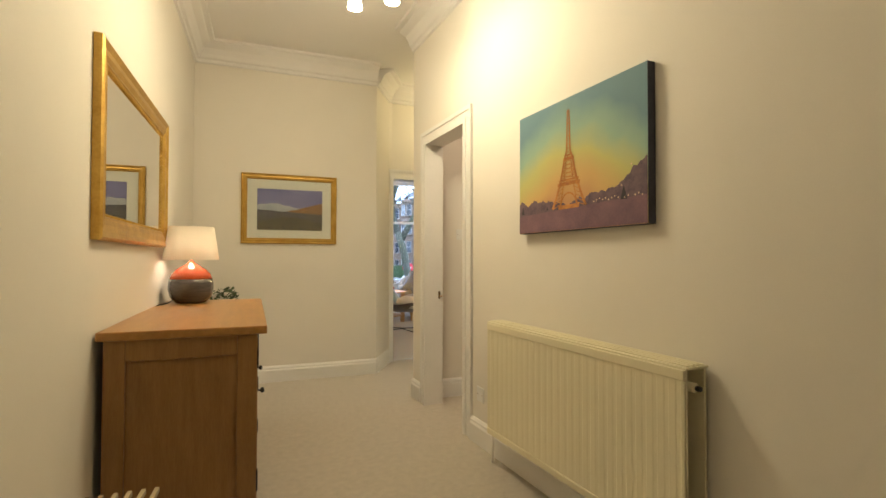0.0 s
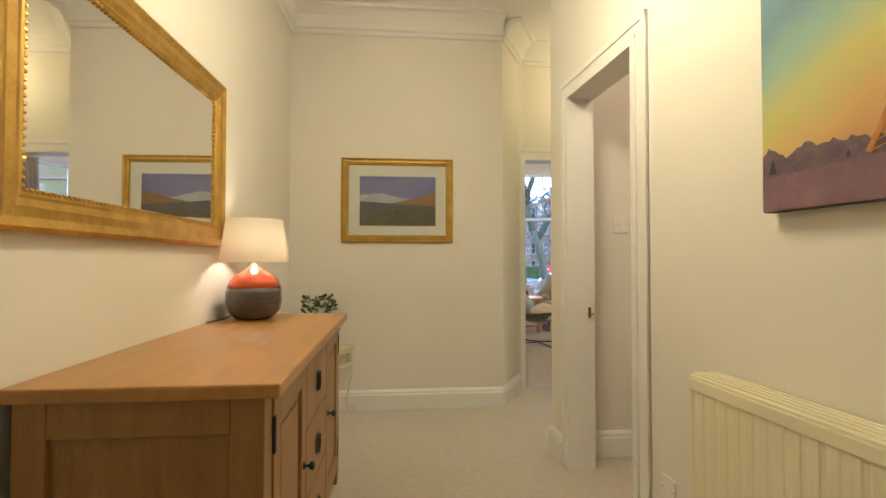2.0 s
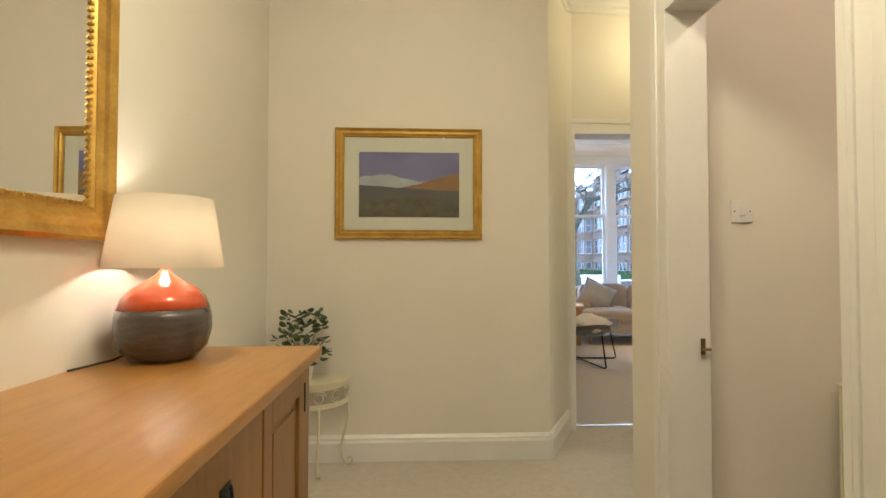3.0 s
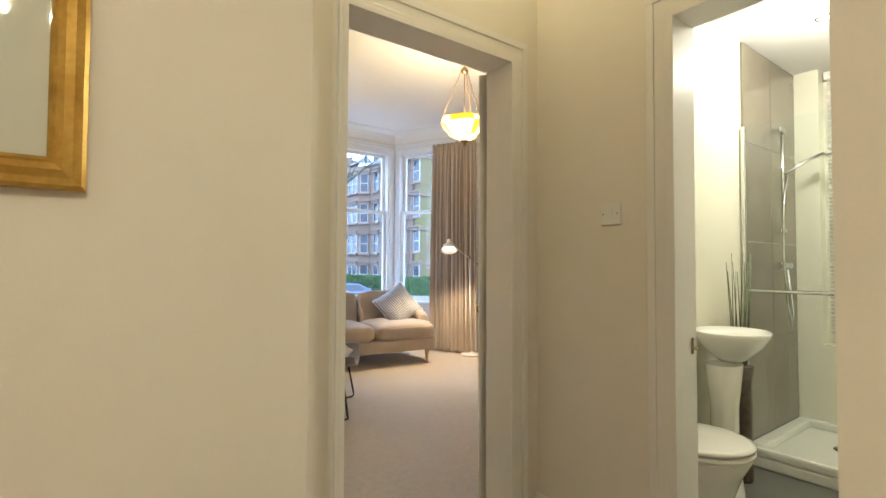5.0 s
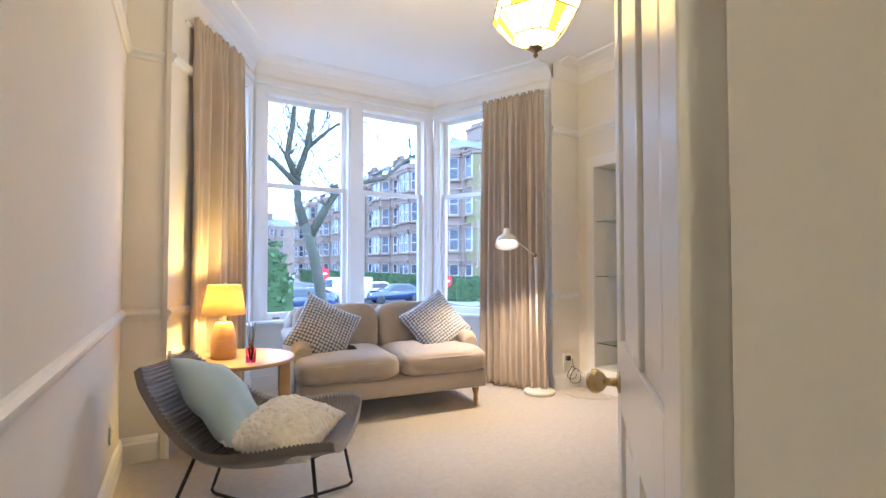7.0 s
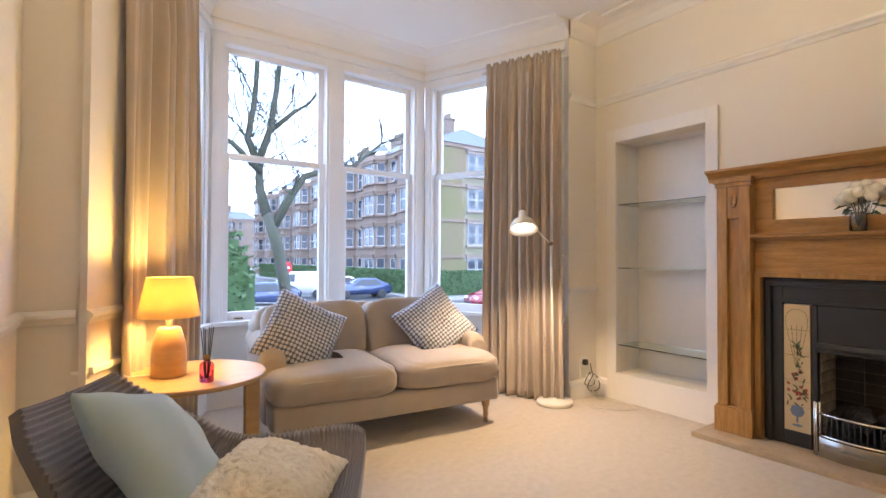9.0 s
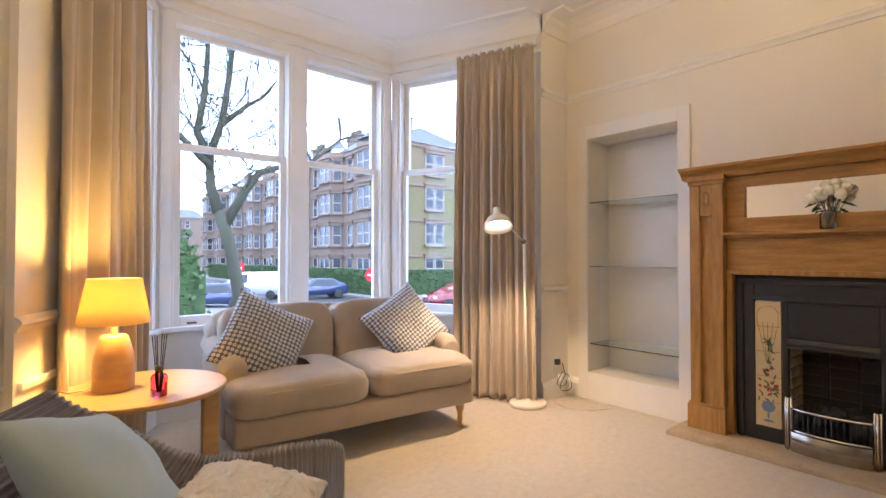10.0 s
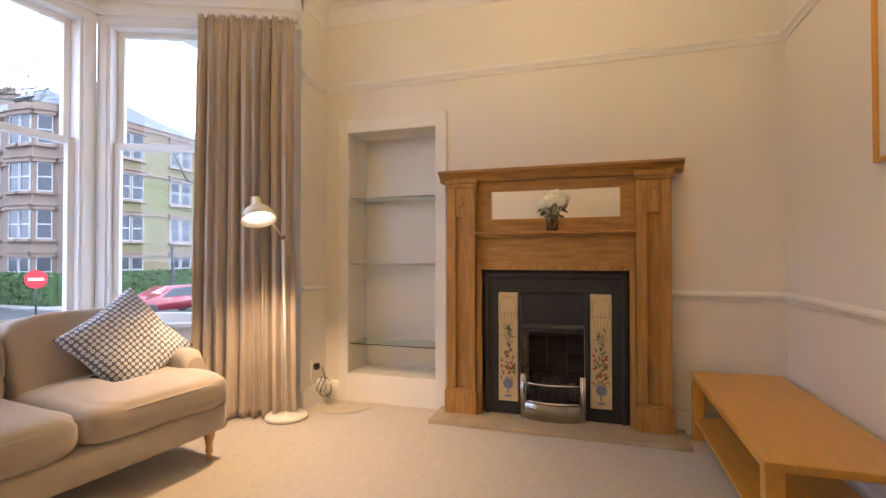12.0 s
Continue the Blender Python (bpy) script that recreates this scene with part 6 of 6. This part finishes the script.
structure("ground", PAVE, [((-300, 9.95, G - 0.3), (300, 400, G - 0.12)), ((-300, -300, G - 0.3), (300, 9.95, G - 0.13))], "grey paved ground", "ground")
structure("road", ASPH, [((-60, 20.5, G - 0.13), (120, 32, G - 0.1)), ((10.5, 32, G - 0.13), (20.0, 160, G - 0.1))], "damp asphalt street", "road")
structure("pavement", PAVE, [((-60, 12.0, G - 0.13), (120, 20.5, G)), ((20.0, 32, G - 0.13), (120, 160, G)), ((-60, 32, G - 0.13), (10.5, 160, G))], "stone pavement with a kerb step", "pavement", 0.03)

# one sash window of the flats, shared by all
win_me = {}


def flat_window(parent, m, w=1.0, h=1.9):
    key = (w, h)
    if key not in win_me:
        f = boxes("window", FLATW, [((-w / 2, -0.05, 0), (-w / 2 + 0.05, 0.03, h)), ((w / 2 - 0.05, -0.05, 0), (w / 2, 0.03, h)), ((-w / 2 + 0.04, -0.05, 0), (w / 2 - 0.04, 0.03, 0.07)), ((-w / 2 + 0.04, -0.05, h - 0.06), (w / 2 - 0.04, 0.03, h)), ((-w / 2 + 0.04, -0.05, h / 2 - 0.035), (w / 2 - 0.04, 0.03, h / 2 + 0.035))], parent)
        p = boxes("pane", DARKG, [((-w / 2 + 0.03, 0.0, 0.05), (w / 2 - 0.03, 0.02, h - 0.05))], f)
        s = boxes("sill", TRIMS, [((-w / 2 - 0.15, -0.22, -0.18), (w / 2 + 0.15, 0.05, 0)), ((-w / 2 - 0.16, -0.2, h), (w / 2 + 0.16, 0.05, h + 0.26)), ((-w / 2 - 0.24, -0.3, h + 0.26), (w / 2 + 0.24, 0.05, h + 0.36))], f)
        win_me[key] = (f.data, p.data, s.data)
    else:
        f = new("window", win_me[key][0])
        f.parent = parent
        for nm, d in (("pane", win_me[key][1]), ("sill", win_me[key][2])):
            k = new(nm, d)
            k.parent = f
    f.matrix_local = m
    return f


def tenement(name, m, length, depth, label, wall_mat, bays, gable=False, floors=4, fh=3.08):
    """A four-storey block; local x along the front, front at y = 0 facing -y."""
    ob = thing(name, label, "building", m)
    top = floors * fh + 0.3
    bm = bmesh.new()
    box(bm, (0, 0, 0), (length, depth, top))
    for cx in bays:
        prism(bm, [(cx - 1.9, 0.01), (cx - 1.1, -1.0), (cx + 1.1, -1.0), (cx + 1.9, 0.01)], 0, top)
    part("wall", bm, wall_mat, ob)
    bm = bmesh.new()
    for f in range(1, floors + 1):
        z = f * fh - (0.25 if f < floors else -0.1)
        box(bm, (-0.08, -0.10, z), (length + 0.08, 0.02, z + (0.2 if f < floors else 0.4)))
        for cx in bays:
            prism(bm, [(cx - 2.0, 0.0), (cx - 1.15, -1.1), (cx + 1.15, -1.1), (cx + 2.0, 0.0)], z, z + (0.2 if f < floors else 0.4))
    part("string_course", bm, TRIMS, ob)
    bm = bmesh.new()
    n = [bm.verts.new(p) for p in ((-0.2, -0.2, top + 0.1), (length + 0.2, -0.2, top + 0.1), (length + 0.2, depth + 0.2, top + 0.1), (-0.2, depth + 0.2, top + 0.1), (3.0, depth / 2, top + 2.6), (length - 3.0, depth / 2, top + 2.6))]
    for q in ((0, 1, 5, 4), (1, 2, 5), (2, 3, 4, 5), (3, 0, 4), (3, 2, 1, 0)):
        bm.faces.new([n[i] for i in q])
    for cx in bays:
        a = [bm.verts.new((cx + x, y, top + 0.5)) for x, y in ((-2.0, 0.2), (-1.1, -1.05), (1.1, -1.05), (2.0, 0.2))]
        b = bm.verts.new((cx, 0.6, top + 1.7))
        for i in range(3):
            bm.faces.new((a[i], a[i + 1], b))
    roof = part("roof", bm, ROOFS, ob)
    for x in ([] if gable else np.arange(4, length, 9.0)):
        boxes("chimney", SAND, [((x, depth / 2 - 0.5, top + 1.2), (x + 2.4, depth / 2 + 0.5, top + 3.9)), ((x - 0.1, depth / 2 - 0.6, top + 3.9), (x + 2.5, depth / 2 + 0.6, top + 4.1))] + [((x + 0.3 + 0.55 * k, depth / 2 - 0.15, top + 4.1), (x + 0.6 + 0.55 * k, depth / 2 + 0.15, top + 4.6)) for k in range(4)], roof)
    for f in range(floors):
        z = f * fh + 0.85
        for cx in bays:
            flat_window(ob, pose(cx - 0.52, -1.04, z), 0.95)
            flat_window(ob, pose(cx + 0.52, -1.04, z), 0.95)
            for s in (-1, 1):
                flat_window(ob, pose(cx + s * 1.53, -0.54, z, 0, 0, s * 51), 0.8)
            flat_window(ob, pose(cx + 3.1, -0.02, z), 0.95)
    if gable:
        for f in range(floors):
            for x in gable:
                flat_window(ob, pose(x - 0.55, -0.02, f * fh + 0.85), 0.95)
                flat_window(ob, pose(x + 0.55, -0.02, f * fh + 0.85), 0.95)
    return ob


tenement("apartment_building", pose(24.6, 96, G, 0, 0, -90), 56.3, 11, "four-storey red sandstone flats with bay windows and slate roof", SAND, [3.5 + 7.2 * k for k in range(8)])
tenement("apartment_building", pose(24.75, 39.5, G, 0, 0, 0), 26, 12, "gable end of the sandstone flats, stained green with moss", MOSS, [], (4.5, 9.0, 15.0, 21.0))
tenement("apartment_building", pose(-3, 150, G, 0, 0, -14), 40, 11, "distant row of red sandstone flats", SAND, [4 + 7.2 * k for k in range(5)])
tenement("apartment_building", pose(-34, 62, G, 0, 0, 0), 30, 11, "red sandstone flats behind the street trees", SAND, [4 + 7.2 * k for k in range(4)])


def hedge(rows, label):
    """A clipped hedge of many small leaves over a dense core."""
    rg = np.random.default_rng(5)
    ob = thing("hedge", label, "hedge")
    core, vv, ff = bmesh.new(), [], []
    for (x0, y0), (x1, y1), w, h in rows:
        d = Vector((x1 - x0, y1 - y0, 0))
        L = d.length
        d.normalize()
        nrm = Vector((-d.y, d.x, 0))
        mm = Matrix.Translation((x0, y0, G)) @ Matrix(((d.x, nrm.x, 0, 0), (d.y, nrm.y, 0, 0), (0, 0, 1, 0), (0, 0, 0, 1)))
        box(core, (0, -w / 2 + 0.1, 0), (L, w / 2 - 0.1, h - 0.1), 0, mm)
        for _ in range(int(L * 260)):
            u = rg.random()
            p = Vector((rg.random() * L, (-w / 2 if u < 0.6 else rg.uniform(-w / 2, w / 2)), 0))
            p.z = rg.random() * h if u < 0.6 else h
            p += Vector(rg.normal(0, 0.05, 3))
            c, a, b = mm @ p, Vector(rg.normal(0, 1, 3)).normalized() * 0.085, Vector(rg.normal(0, 1, 3)).normalized() * 0.06
            i = len(vv)
            vv += [c - a, c - b, c + a, c + b]
            ff.append((i, i + 1, i + 2, i + 3))
    part("hedge_core", core, HEDGE, ob)
    me = bpy.data.meshes.new("foliage")
    me.from_pydata([tuple(v) for v in vv], [], ff)
    me.materials.append(HEDGE)
    fo = new("foliage", me)
    fo.parent = ob
    fo["kind"] = "stuff"
    return ob


hedge([((21.5, 35.5), (50, 35.5), 1.0, 1.75), ((21.5, 80), (21.5, 35.5), 1.0, 1.75)], "clipped green privet hedge before the flats")
hedge([((3.7, 17.6), (4.75, 17.6), 1.1, 2.5), ((3.8, 17.6), (4.62, 17.6), 0.9, 2.95), ((3.95, 17.6), (4.45, 17.6), 0.6, 3.3)], "tall rounded green bush at the garden edge")


def tree(name, at, limbs, seed, label, twigs=70):
    rg = random.Random(seed)
    ob = thing(name, label, "tree", Matrix.Translation(at))
    bm = bmesh.new()
    trunk, *rest = limbs
    tube(bm, trunk[0], trunk[1], 12, trunk[2])
    part("trunk", bm, BARK, ob)
    tips = []
    for pts, r, tp_ in rest:
        bm = bmesh.new()
        tube(bm, pts, r, 9, tp_)
        part("limb", bm, BARK, ob)
        tips += [(Vector(pts[i]), r * 0.55) for i in range(1, len(pts))] + [(Vector(pts[-1]), r * 0.4)]
    crown = bmesh.new()

    def grow(p, d, r, n, depth_):
        pts = [p]
        for _ in range(n):
            d = (d + Vector((rg.uniform(-.4, .4), rg.uniform(-.4, .4), rg.uniform(-.15, .4)))).normalized()
            p = p + d * rg.uniform(0.22, 0.42)
            pts.append(p)
            if depth_ and rg.random() < 0.6:
                grow(p, (d + Vector((rg.uniform(-1, 1), rg.uniform(-1, 1), rg.uniform(-.5, .7)))).normalized(), r * 0.6, 4, depth_ - 1)
        tube(crown, pts, r, 5, 0.3)
    for k in range(twigs):
        p, r = tips[k % len(tips)]
        grow(p, Vector((rg.uniform(-1, 1), rg.uniform(-.8, .8), rg.uniform(-.1, 1))).normalized(), min(r * 0.4, 0.018), 5, 2)
    part("crown", crown, BARK, ob, "bare winter twigs")
    return ob


limbs = [([(0.06, 0, 0), (-0.05, 0, 1.0), (-0.15, 0, 2.0), (-0.36, 0, 3.1), (-0.62, 0, 3.9)], 0.165, 0.8),
         ([(-0.62, 0, 3.85), (-0.78, 0.1, 4.5), (-0.80, 0.1, 5.2), (-0.52, 0.1, 6.1), (-0.40, 0, 7.2), (-0.3, -0.1, 8.6), (-0.1, -0.1, 10.2)], 0.13, 0.3),
         ([(-0.78, 0.1, 5.0), (-1.1, 0, 5.7), (-0.95, 0, 6.6), (-0.85, 0.1, 7.8), (-1.0, 0.1, 9.5)], 0.11, 0.3),
         ([(-0.45, 0, 3.6), (-0.05, -0.1, 4.4), (0.30, -0.1, 4.9), (0.85, -0.2, 5.1), (1.6, -0.2, 5.3), (2.4, -0.3, 6.0)], 0.12, 0.3),
         ([(-0.52, 0.1, 6.0), (0.1, 0.2, 6.6), (0.5, 0.3, 6.9), (1.0, 0.3, 7.6)], 0.07, 0.3),
         ([(-0.78, 0, 4.9), (-1.5, -0.2, 5.5), (-2.2, -0.2, 5.6), (-3.0, -0.4, 6.4)], 0.09, 0.3)]
tree("street_tree", (5.90, 18.2, G), limbs, 3, "bare winter street tree with mossy forked trunk", 120)
tree("street_tree", (18.3, 21.0, G), limbs, 8, "bare winter street tree at the corner", 22)


def car(name, m, paint, label, van=False):
    ob = thing(name, label, "van" if van else "car", m, "parked cars")
    if van:
        side = [(-2.3, 0.35), (2.3, 0.35), (2.35, 0.9), (1.7, 1.1), (1.1, 1.85), (-2.3, 1.9)]
        glass_side = [(0.3, 1.15), (1.5, 1.15), (1.0, 1.7), (0.3, 1.72)]
    else:
        side = [(-2.0, 0.3), (2.05, 0.3), (2.1, 0.62), (1.95, 0.78), (1.05, 0.92), (0.35, 1.4), (-0.9, 1.44), (-1.7, 0.98), (-2.05, 0.9)]
        glass_side = [(-1.35, 0.95), (0.85, 0.93), (0.28, 1.33), (-0.85, 1.36)]
    bm = bmesh.new()
    w = 0.86

    def ring(y, k):
        return [bm.verts.new((x, y * (1 - 0.16 * max(0, (z - 0.9)) * k), z)) for x, z in side]
    a, b = ring(-w, 1), ring(w, 1)
    for i in range(len(side)):
        j = (i + 1) % len(side)
        bm.faces.new((a[i], a[j], b[j], b[i]))
    bm.faces.new(a[::-1]), bm.faces.new(b)
    bmesh.ops.bevel(bm, geom=list(bm.edges), offset=0.07, segments=2, affect="EDGES")
    smooth(part("body", bm, paint, ob))
    for s in (-1, 1):
        bm = bmesh.new()
        lo = [bm.verts.new((x, s * (w * (1 - 0.16 * max(0, z - 0.9)) + 0.004), z)) for x, z in glass_side]
        bm.faces.new(lo)
        part("side_window", bm, DARKG, ob)
        for x in (-1.3, 1.35):
            bm = bmesh.new()
            lathe(bm, [(0.2, -0.1), (0.31, -0.1), (0.32, -0.07), (0.32, 0.07), (0.31, 0.1), (0.2, 0.1)], seg=24)
            wh = part("wheel", bm, DARK, ob)
            wh.matrix_local = pose(x, s * 0.78, 0.32, 90)
            bm = bmesh.new()
            lathe(bm, [(0.19, -0.09), (0.2, 0.08), (0.05, 0.1)], seg=16)
            part("rim", bm, CHROME, wh)
        boxes("headlight", WHITEPL, [((1.93 if not van else 2.2, s * 0.6 - 0.16, 0.62), (2.07 if not van else 2.36, s * 0.6 + 0.16, 0.74))], ob, 0.03)
    return ob


BLUEC = material("dark_blue_car_paint", (0.03, 0.05, 0.13), 0.2, coat=0.8, spread=0.05)
WHITEC = material("white_car_paint", (0.7, 0.7, 0.72), 0.25, coat=0.6, spread=0.03)
REDC = material("dark_red_car_paint", (0.25, 0.02, 0.03), 0.2, coat=0.8, spread=0.05)
RG = G - 0.1
car("parked_car", pose(17.33, 38.00, RG, 0, 0, 172), BLUEC, "dark blue hatchback parked on the street")
car("parked_car", pose(17.26, 41.92, RG, 0, 0, 160), WHITEC, "white car parked by the kerb")
car("parked_van", pose(13.91, 40.40, RG, 0, 0, 140), WHITEC, "white van parked in the side street", True)
car("parked_car", pose(9.81, 35.42, RG, 0, 0, 150), BLUEC, "dark blue car parked beside the tree")
car("parked_car", pose(20.98, 26.93, RG, 0, 0, 170), REDC, "dark red car parked by the hedge")

SIGNR = material("sign_red", (0.55, 0.02, 0.03), 0.4, spread=0.05)
SIGNW = material("sign_white", (0.8, 0.8, 0.8), 0.4, spread=0.03)
for x, y, z, rz in ((9.9, 31.7, 0.55, -17), (15.2, 27.3, 0.20, -32)):
    sg = thing("no_entry_sign", "round red no-entry sign with white bar on a post", "road sign", pose(x, y, G, 0, 0, rz), "no-entry signs")
    bm = bmesh.new()
    tube(bm, [(0, 0, 0), (0, 0, z - G + 0.3)], 0.035)
    part("post", bm, IRON, sg)
    bm = bmesh.new()
    lathe(bm, [(0.36, 0), (0.36, 0.02)], seg=36)
    d = part("disc", bm, SIGNR, sg)
    d.matrix_local = pose(0, -0.04, z - G, 90)
    boxes("white_bar", SIGNW, [((-0.24, -0.072, z - G - 0.05), (0.24, -0.062, z - G + 0.05))], sg)
po = thing("street_lamp", "slim dark street lamp post by the hedge", "street lamp", pose(27.5, 33.6, G))
bm = bmesh.new()
tube(bm, [(0, 0, 0), (0, 0, 1.2), (0, 0, 3.6)], 0.12, 10, 0.8)
part("post", bm, IRON, po)
bm = bmesh.new()
lathe(bm, [(0.14, 0), (0.16, 0.05), (0.14, 1.0), (0.12, 1.1)], seg=12)
part("base", bm, IRON, po)
